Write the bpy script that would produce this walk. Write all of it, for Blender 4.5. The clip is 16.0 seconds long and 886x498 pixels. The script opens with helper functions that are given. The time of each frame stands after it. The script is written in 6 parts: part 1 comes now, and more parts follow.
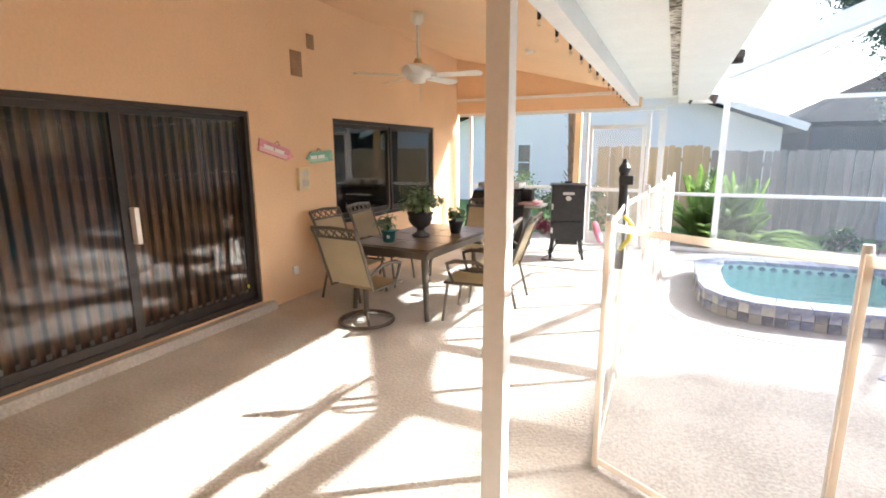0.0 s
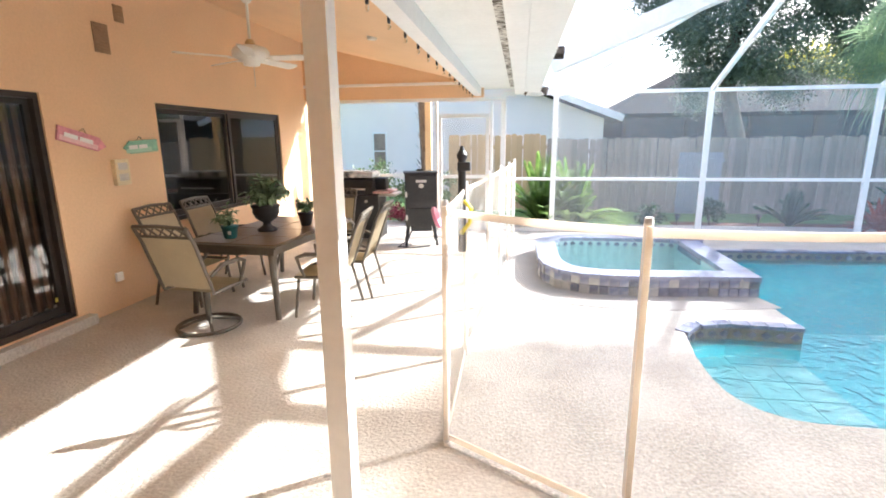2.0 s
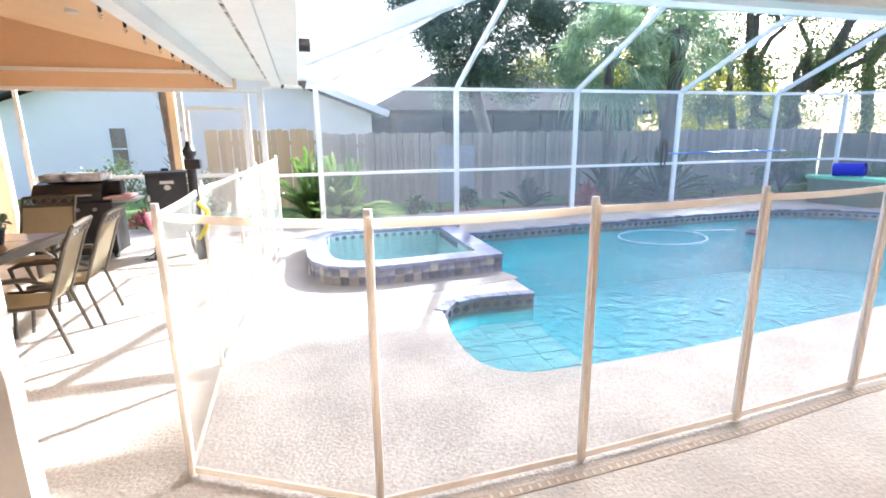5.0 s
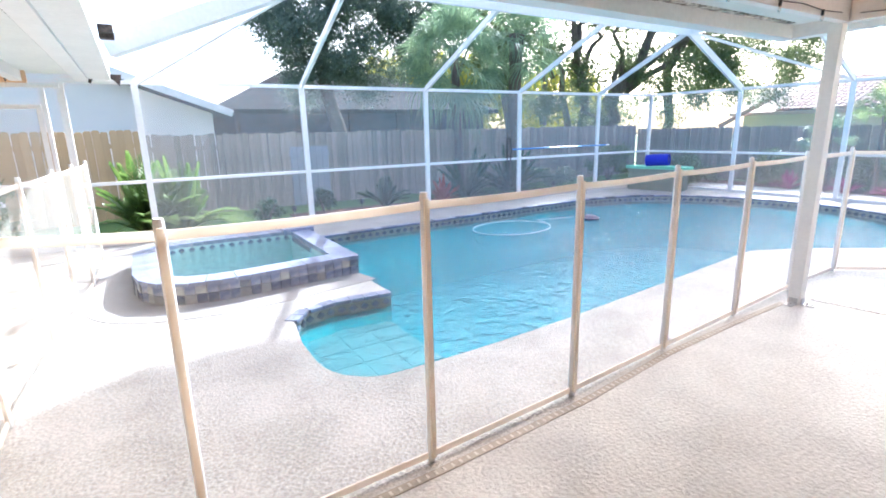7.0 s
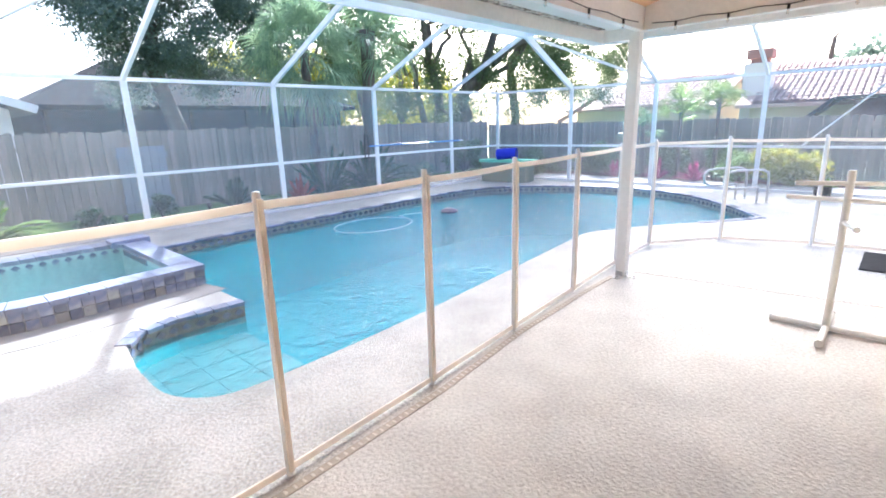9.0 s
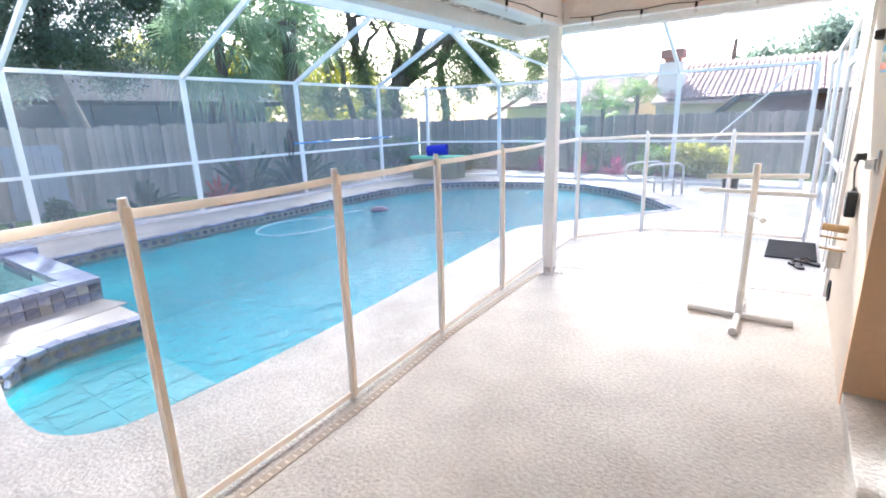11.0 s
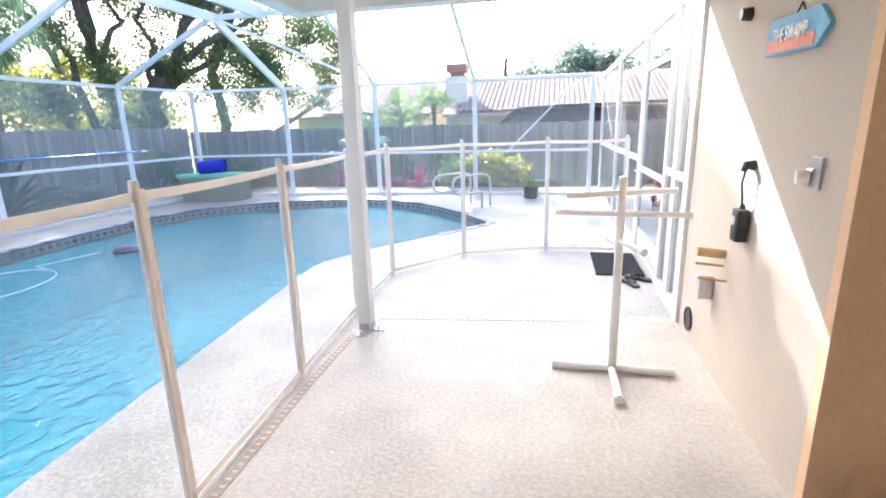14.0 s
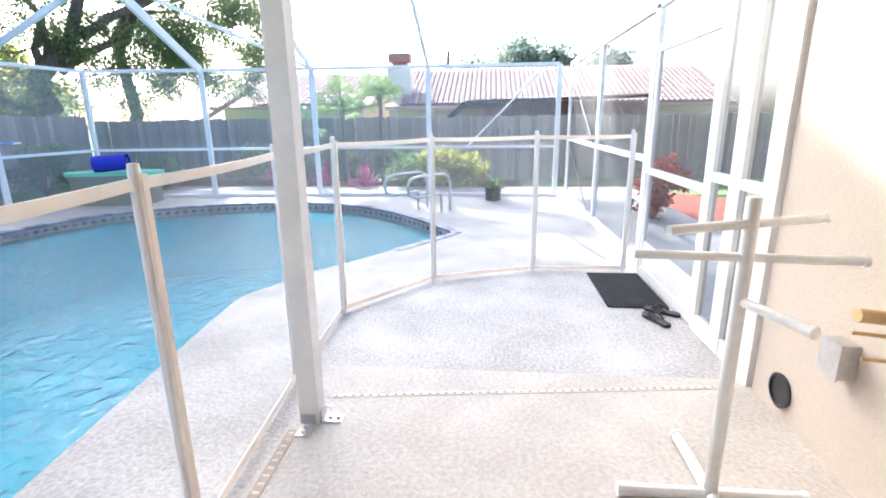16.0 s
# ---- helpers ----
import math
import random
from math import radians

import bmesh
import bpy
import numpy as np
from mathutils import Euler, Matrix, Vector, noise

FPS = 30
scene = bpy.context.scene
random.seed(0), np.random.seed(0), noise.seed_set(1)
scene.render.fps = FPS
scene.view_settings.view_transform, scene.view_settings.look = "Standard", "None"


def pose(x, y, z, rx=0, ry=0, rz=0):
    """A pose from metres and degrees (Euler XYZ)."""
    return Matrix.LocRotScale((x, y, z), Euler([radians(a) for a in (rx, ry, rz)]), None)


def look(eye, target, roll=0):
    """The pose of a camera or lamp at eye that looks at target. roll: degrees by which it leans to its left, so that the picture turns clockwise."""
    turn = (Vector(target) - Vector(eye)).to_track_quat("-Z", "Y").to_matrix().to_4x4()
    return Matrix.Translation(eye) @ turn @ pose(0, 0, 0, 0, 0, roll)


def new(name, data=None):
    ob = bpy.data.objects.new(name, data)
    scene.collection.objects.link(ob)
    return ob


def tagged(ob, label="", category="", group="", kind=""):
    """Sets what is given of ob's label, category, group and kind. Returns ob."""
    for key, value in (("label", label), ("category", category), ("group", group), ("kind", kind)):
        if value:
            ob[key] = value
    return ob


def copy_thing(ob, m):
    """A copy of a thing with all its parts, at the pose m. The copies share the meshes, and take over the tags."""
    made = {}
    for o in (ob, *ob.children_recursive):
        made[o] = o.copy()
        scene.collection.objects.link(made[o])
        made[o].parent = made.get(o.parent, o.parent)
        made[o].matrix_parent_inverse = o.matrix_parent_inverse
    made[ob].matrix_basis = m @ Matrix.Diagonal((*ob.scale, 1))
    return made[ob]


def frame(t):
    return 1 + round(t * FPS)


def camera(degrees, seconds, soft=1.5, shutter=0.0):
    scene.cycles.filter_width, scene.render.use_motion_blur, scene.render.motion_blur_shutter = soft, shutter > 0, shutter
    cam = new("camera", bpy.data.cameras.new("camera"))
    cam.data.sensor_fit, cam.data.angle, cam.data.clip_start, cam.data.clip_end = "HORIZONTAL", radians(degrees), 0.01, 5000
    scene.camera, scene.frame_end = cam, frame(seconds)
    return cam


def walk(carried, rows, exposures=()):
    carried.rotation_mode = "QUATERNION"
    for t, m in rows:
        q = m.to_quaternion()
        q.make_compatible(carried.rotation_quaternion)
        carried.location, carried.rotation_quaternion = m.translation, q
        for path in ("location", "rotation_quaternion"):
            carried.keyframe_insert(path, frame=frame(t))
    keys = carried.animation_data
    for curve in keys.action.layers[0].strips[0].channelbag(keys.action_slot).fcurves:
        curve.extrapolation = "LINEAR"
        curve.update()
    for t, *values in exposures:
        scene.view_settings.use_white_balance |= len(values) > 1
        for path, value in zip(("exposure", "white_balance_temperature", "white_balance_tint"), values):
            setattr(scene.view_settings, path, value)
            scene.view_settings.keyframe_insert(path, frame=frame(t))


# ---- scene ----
cam = camera(84.1, 16.0, soft=1.8)
PATH = [
    (0, (-5.635, -2.182, 1.683), (-6.461, -0.403, 1.294), -0.3),
    (0.5, (-5.614, -2.153, 1.678), (-6.322, -0.327, 1.277), -0.4),
    (1, (-5.588, -2.15, 1.674), (-6.171, -0.281, 1.262), -0.6),
    (1.5, (-5.558, -2.14, 1.675), (-6.006, -0.237, 1.252), -0.6),
    (2, (-5.524, -2.118, 1.674), (-5.828, -0.189, 1.239), -0.5),
    (2.5, (-5.492, -2.083, 1.666), (-5.643, -0.139, 1.222), -0.3),
    (3, (-5.463, -2.082, 1.668), (-5.463, -0.134, 1.215), -0.3),
    (3.5, (-5.422, -2.089, 1.665), (-5.279, -0.146, 1.21), -0.3),
    (4, (-5.368, -2.086, 1.665), (-5.089, -0.16, 1.206), -0.4),
    (4.5, (-5.318, -2.079, 1.664), (-4.911, -0.175, 1.204), -0.5),
    (7, (-5.061, -2.04, 1.641), (-4.051, -0.379, 1.172), -1.3),
    (7.5, (-5.017, -2.04, 1.631), (-3.889, -0.458, 1.157), -1.5),
    (8, (-4.973, -2.052, 1.63), (-3.741, -0.553, 1.147), -1.6),
    (8.5, (-4.965, -2.074, 1.629), (-3.634, -0.664, 1.141), -1.6),
    (9, (-4.955, -2.087, 1.626), (-3.541, -0.761, 1.133), -1.7),
    (11.5, (-4.612, -2.02, 1.602), (-3.0, -0.956, 1.084), -1.3),
    (12, (-4.461, -1.94, 1.575), (-2.79, -0.971, 1.056), -0.7),
    (12.5, (-4.289, -1.819, 1.563), (-2.544, -0.988, 1.051), -0.8),
    (13, (-3.906, -1.639, 1.565), (-2.1, -0.954, 1.047), -1.4),
    (13.5, (-3.65, -1.536, 1.559), (-1.792, -0.995, 1.053), -1.6),
    (14, (-3.377, -1.434, 1.535), (-1.485, -1.007, 1.047), -1.6),
    (14.5, (-3.08, -1.33, 1.535), (-1.172, -0.974, 1.053), -1.4),
    (15, (-2.736, -1.218, 1.5), (-0.818, -0.911, 1.023), -0.9),
    (15.5, (-2.421, -1.092, 1.482), (-0.497, -0.837, 1.0), -0.5),
    (16, (-2.152, -0.936, 1.49), (-0.227, -0.75, 0.978), -0.7),
]
EXPO = [(0, 2.25, 6000, 9), (4.5, 2.3, 5800, 10), (7, 2.15, 5550, 9), (9, 2.15, 5550, 9), (12.5, 2.2, 5550, 9), (16, 2.05, 5600, 8)]
walk(cam, [(t, look(eye, target, roll)) for t, eye, target, roll in PATH], EXPO)

# ---- sky and sun ----
SUN = Vector((1.31, 0.88, 1.0)).normalized()
world = bpy.data.worlds.new("world")
scene.world = world
world.use_nodes = True
wn = world.node_tree.nodes
sky = wn.new("ShaderNodeTexSky")
sky.sky_type, sky.sun_disc = "NISHITA", False
sky.sun_elevation = math.asin(SUN.z)
sky.sun_rotation = math.atan2(SUN.x, SUN.y)
sky.dust_density = 5.0
sky.air_density = 0.8
world.node_tree.links.new(sky.outputs[0], wn["Background"].inputs[0])
wn["Background"].inputs[1].default_value = 0.15
sun = new("sun", bpy.data.lights.new("sun", "SUN"))
sun.data.energy, sun.data.angle, sun.data.color = 4.2, radians(0.6), (1.0, 0.97, 0.92)
sun.matrix_world = look(SUN * 30, (0, 0, 0))


# ---- materials ----
def links(m, a, b):
    m.node_tree.links.new(a, b)


def mat(name, color, rough=0.6, metal=0.0, var=0.12, scale=8.0, bump=0.0, bscale=60.0, color2=None, fine=40.0, vary=0.0, spec=0.5, stretch=None, edge=0.16):
    """A surface whose colour varies at two scales, with fine relief."""
    m = bpy.data.materials.new(name)
    m.use_nodes = True
    n, b = m.node_tree.nodes, m.node_tree.nodes["Principled BSDF"]
    b.inputs["Roughness"].default_value, b.inputs["Metallic"].default_value = rough, metal
    b.inputs["Specular IOR Level"].default_value = spec
    tc = n.new("ShaderNodeTexCoord")
    src = tc.outputs["Object"]
    if stretch:
        mp = n.new("ShaderNodeMapping")
        mp.inputs["Scale"].default_value = stretch
        links(m, src, mp.inputs[0])
        src = mp.outputs[0]
    n1, n2 = n.new("ShaderNodeTexNoise"), n.new("ShaderNodeTexNoise")
    n1.inputs["Scale"].default_value, n2.inputs["Scale"].default_value = scale, fine
    n1.inputs["Detail"].default_value = 4
    links(m, src, n1.inputs["Vector"]), links(m, src, n2.inputs["Vector"])
    mixn = n.new("ShaderNodeMath")
    mixn.operation = "ADD"
    links(m, n1.outputs[0], mixn.inputs[0]), links(m, n2.outputs[0], mixn.inputs[1])
    half = n.new("ShaderNodeMath")
    half.operation, half.inputs[1].default_value = "MULTIPLY", 0.5
    links(m, mixn.outputs[0], half.inputs[0])
    ramp = n.new("ShaderNodeValToRGB")
    c2 = color2 or tuple(min(1, c * (1 + var)) for c in color)
    c1 = color if color2 else tuple(c * (1 - var) for c in color)
    ramp.color_ramp.elements[0].position, ramp.color_ramp.elements[1].position = 0.5 - edge, 0.5 + edge
    ramp.color_ramp.elements[0].color, ramp.color_ramp.elements[1].color = (*c1, 1), (*c2, 1)
    links(m, half.outputs[0], ramp.inputs[0])
    out = ramp.outputs[0]
    if vary:
        oi, hs = n.new("ShaderNodeObjectInfo"), n.new("ShaderNodeHueSaturation")
        mr = n.new("ShaderNodeMapRange")
        mr.inputs["To Min"].default_value, mr.inputs["To Max"].default_value = 1 - vary, 1 + vary
        links(m, oi.outputs["Random"], mr.inputs[0]), links(m, mr.outputs[0], hs.inputs["Value"])
        links(m, out, hs.inputs["Color"])
        out = hs.outputs[0]
    links(m, out, b.inputs["Base Color"])
    if bump:
        n3, bp = n.new("ShaderNodeTexNoise"), n.new("ShaderNodeBump")
        n3.inputs["Scale"].default_value, n3.inputs["Detail"].default_value = bscale, 3
        bp.inputs["Strength"].default_value, bp.inputs["Distance"].default_value = bump, 0.01
        links(m, src, n3.inputs["Vector"]), links(m, n3.outputs[0], bp.inputs["Height"])
        links(m, bp.outputs[0], b.inputs["Normal"])
    return m


def sheer(name, color, cover):
    """Woven mesh: thin threads that cover a share of the area."""
    m = bpy.data.materials.new(name)
    m.use_nodes = True
    n = m.node_tree.nodes
    b, o = n["Principled BSDF"], n["Material Output"]
    b.inputs["Base Color"].default_value, b.inputs["Roughness"].default_value = (*color, 1), 0.7
    t, x = n.new("ShaderNodeBsdfTransparent"), n.new("ShaderNodeMixShader")
    x.inputs[0].default_value = cover
    links(m, t.outputs[0], x.inputs[1]), links(m, b.outputs[0], x.inputs[2]), links(m, x.outputs[0], o.inputs[0])
    return m


def clear(name, tint, rough=0.02, wave=0.0, wscale=3.0, ior=1.33, body=None, share=0.0):
    """Tinted clear sheet with Fresnel gloss, for panes and water."""
    m = bpy.data.materials.new(name)
    m.use_nodes = True
    n = m.node_tree.nodes
    o = n["Material Output"]
    n.remove(n["Principled BSDF"])
    t, g, x, f = (n.new("ShaderNode" + k) for k in ("BsdfTransparent", "BsdfGlossy", "MixShader", "Fresnel"))
    t.inputs[0].default_value, g.inputs["Roughness"].default_value, f.inputs[0].default_value = (*tint, 1), rough, ior
    under = t
    if body:
        d, under = n.new("ShaderNodeBsdfDiffuse"), n.new("ShaderNodeMixShader")
        d.inputs[0].default_value, under.inputs[0].default_value = (*body, 1), share
        links(m, t.outputs[0], under.inputs[1]), links(m, d.outputs[0], under.inputs[2])
    links(m, f.outputs[0], x.inputs[0]), links(m, under.outputs[0], x.inputs[1]), links(m, g.outputs[0], x.inputs[2])
    links(m, x.outputs[0], o.inputs[0])
    if wave:
        tc, ns, bp = n.new("ShaderNodeTexCoord"), n.new("ShaderNodeTexNoise"), n.new("ShaderNodeBump")
        ns.inputs["Scale"].default_value, ns.inputs["Detail"].default_value, ns.inputs["Distortion"].default_value = wscale, 3, 0.8
        bp.inputs["Strength"].default_value, bp.inputs["Distance"].default_value = wave, 0.05
        links(m, tc.outputs["Object"], ns.inputs["Vector"]), links(m, ns.outputs[0], bp.inputs["Height"])
        links(m, bp.outputs[0], g.inputs["Normal"]), links(m, bp.outputs[0], f.inputs["Normal"])
    return m


STUCCO = mat("stucco", (0.82, 0.56, 0.335), 0.85, var=0.05, scale=1.5, bump=0.25, bscale=90)
WHITE = mat("white_aluminium", (0.87, 0.84, 0.80), 0.4, var=0.05, scale=2.5, fine=25)
CREAM = mat("cream_paint", (0.92, 0.89, 0.84), 0.5, var=0.03, scale=4, fine=30)
SOFFIT = mat("white_soffit", (0.80, 0.80, 0.76), 0.6, var=0.05, scale=3)
GUTTERDIRT = mat("mildew", (0.10, 0.085, 0.06), 0.9, color2=(0.70, 0.68, 0.62), scale=5, fine=20, edge=0.08)
PATIO = mat("textured_concrete", (0.43, 0.385, 0.33), 0.5, color2=(0.60, 0.55, 0.48), scale=2.2, fine=42, bump=1.0, bscale=45, edge=0.13)
DECK = mat("pool_deck", (0.34, 0.32, 0.29), 0.5, color2=(0.56, 0.53, 0.49), scale=1.5, fine=50, bump=1.0, bscale=50, edge=0.10)
JOINT = mat("joint", (0.32, 0.29, 0.25), 0.9, var=0.2, fine=90)
BRONZE = mat("bronze_aluminium", (0.045, 0.035, 0.028), 0.4, metal=0.3, var=0.15)
ROT = mat("rotten_flashing", (0.03, 0.025, 0.02), 0.95, color2=(0.12, 0.09, 0.07), scale=12)
GLASS = clear("window_glass", (0.95, 0.92, 0.88), 0.01, ior=1.32)
FILMGLASS = clear("filmed_glass", (0.95, 0.92, 0.88), 0.01, ior=2.1)
BLIND = mat("vertical_blind", (0.14, 0.08, 0.045), 0.7, var=0.15, scale=3)
DARK = mat("room_shade", (0.05, 0.04, 0.03), 0.9)
CURTAIN = mat("curtain", (0.80, 0.62, 0.46), 0.8, var=0.2, scale=3)
PLASTER = mat("pool_plaster", (0.13, 0.71, 0.79), 0.5, var=0.08, scale=1.2, fine=6)
SPAPLASTER = mat("spa_plaster", (0.55, 0.70, 0.69), 0.5, var=0.08, scale=2, fine=12)
STEPTILE = mat("step_tile", (0.62, 0.82, 0.84), 0.4, var=0.08, scale=3, vary=0.08)
WATER = clear("water", (0.80, 0.98, 0.99), 0.02, wave=1.0, wscale=8.0, ior=1.3, body=(0.07, 0.62, 0.70), share=0.28)
SPAWATER = clear("spa_water", (0.90, 0.98, 0.98), 0.02, wave=1.0, wscale=11, ior=1.17)
TILE = mat("slate_blue_tile", (0.10, 0.13, 0.24), 0.25, color2=(0.34, 0.35, 0.40), scale=3, fine=20, vary=0.35)
TILEGREY = mat("grey_tile", (0.30, 0.30, 0.31), 0.3, color2=(0.46, 0.44, 0.40), scale=3, fine=20, vary=0.25)
COPING = mat("coping_tile", (0.15, 0.18, 0.30), 0.3, color2=(0.35, 0.38, 0.48), scale=3, fine=20, vary=0.2)
BAND = mat("band_tile", (0.80, 0.81, 0.80), 0.3, var=0.1)
GROUT = mat("grout", (0.50, 0.48, 0.44), 0.8, var=0.1)
FENCEWOOD = mat("weathered_wood", (0.21, 0.175, 0.145), 0.9, color2=(0.39, 0.34, 0.29), scale=2.0, fine=22, bump=0.3, bscale=30, vary=0.22, stretch=(6, 6, 0.7))
NEWWOOD = mat("newer_wood", (0.48, 0.34, 0.19), 0.85, color2=(0.60, 0.45, 0.27), scale=2.0, fine=22, vary=0.12, stretch=(6, 6, 0.7))
GRASS = mat("grass", (0.06, 0.13, 0.03), 0.9, color2=(0.13, 0.22, 0.06), scale=2, fine=60, bump=0.8, bscale=120)
MULCH = mat("mulch", (0.07, 0.03, 0.02), 0.95, color2=(0.20, 0.08, 0.05), scale=6, fine=60, bump=1, bscale=70)
REDMULCH = mat("red_mulch", (0.26, 0.05, 0.03), 0.95, color2=(0.42, 0.12, 0.07), scale=6, fine=60, bump=1, bscale=70)
BARK = mat("bark", (0.09, 0.07, 0.055), 0.95, color2=(0.22, 0.18, 0.15), scale=4, fine=25, bump=0.8, bscale=22, stretch=(3, 3, 0.6))
FRAME = mat("taupe_metal", (0.12, 0.10, 0.075), 0.45, metal=0.2, var=0.15)
SLING = mat("sling_fabric", (0.50, 0.42, 0.28), 0.75, var=0.08, scale=5, fine=120)
TABLE = mat("table_top", (0.14, 0.085, 0.045), 0.28, color2=(0.21, 0.14, 0.085), scale=3, fine=30)
BLACK = mat("black_metal", (0.035, 0.034, 0.034), 0.45, metal=0.3, var=0.2)
STEEL = mat("brushed_steel", (0.62, 0.60, 0.58), 0.3, metal=0.9, var=0.1)
FENCEMESH = sheer("pool_fence_mesh", (0.62, 0.60, 0.55), 0.2)
# Raised cover and whitish threads also put haze over the garden into the screen.
SCREEN = sheer("insect_screen", (0.80, 0.79, 0.77), 0.22)
SCREENDARK = sheer("dark_insect_screen", (0.12, 0.115, 0.11), 0.42)
FENCEPOST = mat("fence_post", (0.92, 0.91, 0.90), 0.35, var=0.03, scale=5)
PVC = mat("pvc", (0.90, 0.88, 0.83), 0.35, var=0.06)


def leafmat(name, a, b):
    m = mat(name, a, 0.5, color2=b, scale=1.5, fine=12)
    n, p = m.node_tree.nodes, m.node_tree.nodes["Principled BSDF"]
    tl, x = n.new("ShaderNodeBsdfTranslucent"), n.new("ShaderNodeMixShader")
    x.inputs[0].default_value = 0.35
    src = p.inputs["Base Color"].links[0].from_socket
    hs = n.new("ShaderNodeHueSaturation")
    hs.inputs["Value"].default_value = 1.5
    links(m, src, hs.inputs["Color"]), links(m, hs.outputs[0], tl.inputs[0])
    links(m, p.outputs[0], x.inputs[1]), links(m, tl.outputs[0], x.inputs[2])
    links(m, x.outputs[0], n["Material Output"].inputs[0])
    return m


STRAP = leafmat("fence_strap", (0.77, 0.71, 0.63), (0.84, 0.78, 0.70))
LEAF = leafmat("oak_leaves", (0.08, 0.11, 0.05), (0.18, 0.22, 0.10))
LEAF2 = leafmat("conifer_leaves", (0.10, 0.14, 0.11), (0.18, 0.23, 0.17))
PALM = leafmat("palm_leaves", (0.12, 0.20, 0.12), (0.28, 0.37, 0.21))
GINGER = leafmat("ginger_leaves", (0.06, 0.12, 0.03), (0.17, 0.26, 0.07))
LIME = leafmat("bright_leaves", (0.09, 0.17, 0.04), (0.24, 0.34, 0.09))
CYCAD = leafmat("cycad_leaves", (0.02, 0.05, 0.02), (0.05, 0.10, 0.035))
RED = leafmat("red_leaves", (0.24, 0.05, 0.04), (0.40, 0.11, 0.06))
PINK = leafmat("magenta_leaves", (0.26, 0.02, 0.10), (0.46, 0.06, 0.22))
YELLOW = leafmat("yellow_green_leaves", (0.16, 0.22, 0.04), (0.62, 0.52, 0.08))
YOUNG = leafmat("young_palm_leaves", (0.16, 0.26, 0.07), (0.36, 0.46, 0.14))


# ---- building blocks ----
def part(name, bm, material, parent=None, label="", smooth=False):
    me = bpy.data.meshes.new(name)
    if smooth:
        for f in bm.faces:
            f.smooth = True
    bm.to_mesh(me)
    bm.free()
    me.materials.append(material)
    ob = new(name, me)
    if parent:
        ob.parent = parent
    if label:
        ob["label"] = label
    return ob


def empty(name, loc=(0, 0, 0), rz=0.0):
    e = new(name)
    e.empty_display_size = 0.1
    e.matrix_world = pose(*loc, 0, 0, rz)
    return e


def add_box(bm, lo, hi, m=None):
    v = [bm.verts.new((x, y, z)) for x in (lo[0], hi[0]) for y in (lo[1], hi[1]) for z in (lo[2], hi[2])]
    for q in ((0, 1, 3, 2), (4, 6, 7, 5), (0, 4, 5, 1), (2, 3, 7, 6), (0, 2, 6, 4), (1, 5, 7, 3)):
        bm.faces.new([v[i] for i in q])
    if m is not None:
        bmesh.ops.transform(bm, matrix=m, verts=v)
    return v


def box(lo, hi, bevel=0.0):
    bm = bmesh.new()
    add_box(bm, lo, hi)
    if bevel:
        bmesh.ops.bevel(bm, geom=bm.edges[:], offset=bevel, segments=2, affect="EDGES", profile=0.7)
    return bm


def frame_of(d, up=Vector((0, 0, 1))):
    d = d.normalized()
    if abs(d.dot(up)) > 0.99:
        up = Vector((1, 0, 0))
    a = d.cross(up).normalized()
    return a, a.cross(d).normalized()


def add_bar(bm, p, q, w, h, up=Vector((0, 0, 1))):
    """A square bar from p to q, w across and h high."""
    p, q = Vector(p), Vector(q)
    a, b = frame_of(q - p, up)
    v = [bm.verts.new(c + a * (i * w / 2) + b * (j * h / 2)) for c in (p, q) for i, j in ((-1, -1), (1, -1), (1, 1), (-1, 1))]
    for k in range(4):
        bm.faces.new((v[k], v[(k + 1) % 4], v[4 + (k + 1) % 4], v[4 + k]))
    bm.faces.new(v[3::-1]), bm.faces.new(v[4:])
    return v


def bar(p, q, w, h, up=Vector((0, 0, 1)), bevel=0.0):
    bm = bmesh.new()
    add_bar(bm, p, q, w, h, up)
    if bevel:
        bmesh.ops.bevel(bm, geom=bm.edges[:], offset=bevel, segments=2, affect="EDGES")
    return bm


def add_tube(bm, pts, radii, seg=10, cap=True):
    """A tube through points, with a radius at each."""
    pts = [Vector(p) for p in pts]
    if not hasattr(radii, "__len__"):
        radii = [radii] * len(pts)
    rings, ref = [], None
    for i, p in enumerate(pts):
        d = (pts[min(i + 1, len(pts) - 1)] - pts[max(i - 1, 0)]).normalized()
        if ref is None:
            ref = frame_of(d)[0]
        a = (ref - d * ref.dot(d)).normalized()
        ref, b = a, d.cross(a)
        rings.append([bm.verts.new(p + (a * math.cos(2 * math.pi * k / seg) + b * math.sin(2 * math.pi * k / seg)) * radii[i]) for k in range(seg)])
    for r, s in zip(rings, rings[1:]):
        for k in range(seg):
            bm.faces.new((r[k], r[(k + 1) % seg], s[(k + 1) % seg], s[k]))
    if cap:
        bm.faces.new(rings[0][::-1]), bm.faces.new(rings[-1])
    return rings


def tube(pts, radii, seg=10, cap=True):
    bm = bmesh.new()
    add_tube(bm, pts, radii, seg, cap)
    return bm


def add_lathe(bm, profile, seg=24, c=(0, 0)):
    rings = [[bm.verts.new((c[0] + r * math.cos(2 * math.pi * k / seg), c[1] + r * math.sin(2 * math.pi * k / seg), z)) for k in range(seg)] for r, z in profile]
    for r, s in zip(rings, rings[1:]):
        for k in range(seg):
            bm.faces.new((r[k], r[(k + 1) % seg], s[(k + 1) % seg], s[k]))
    bm.faces.new(rings[0][::-1]), bm.faces.new(rings[-1])


def lathe(profile, seg=24):
    bm = bmesh.new()
    add_lathe(bm, profile, seg)
    return bm


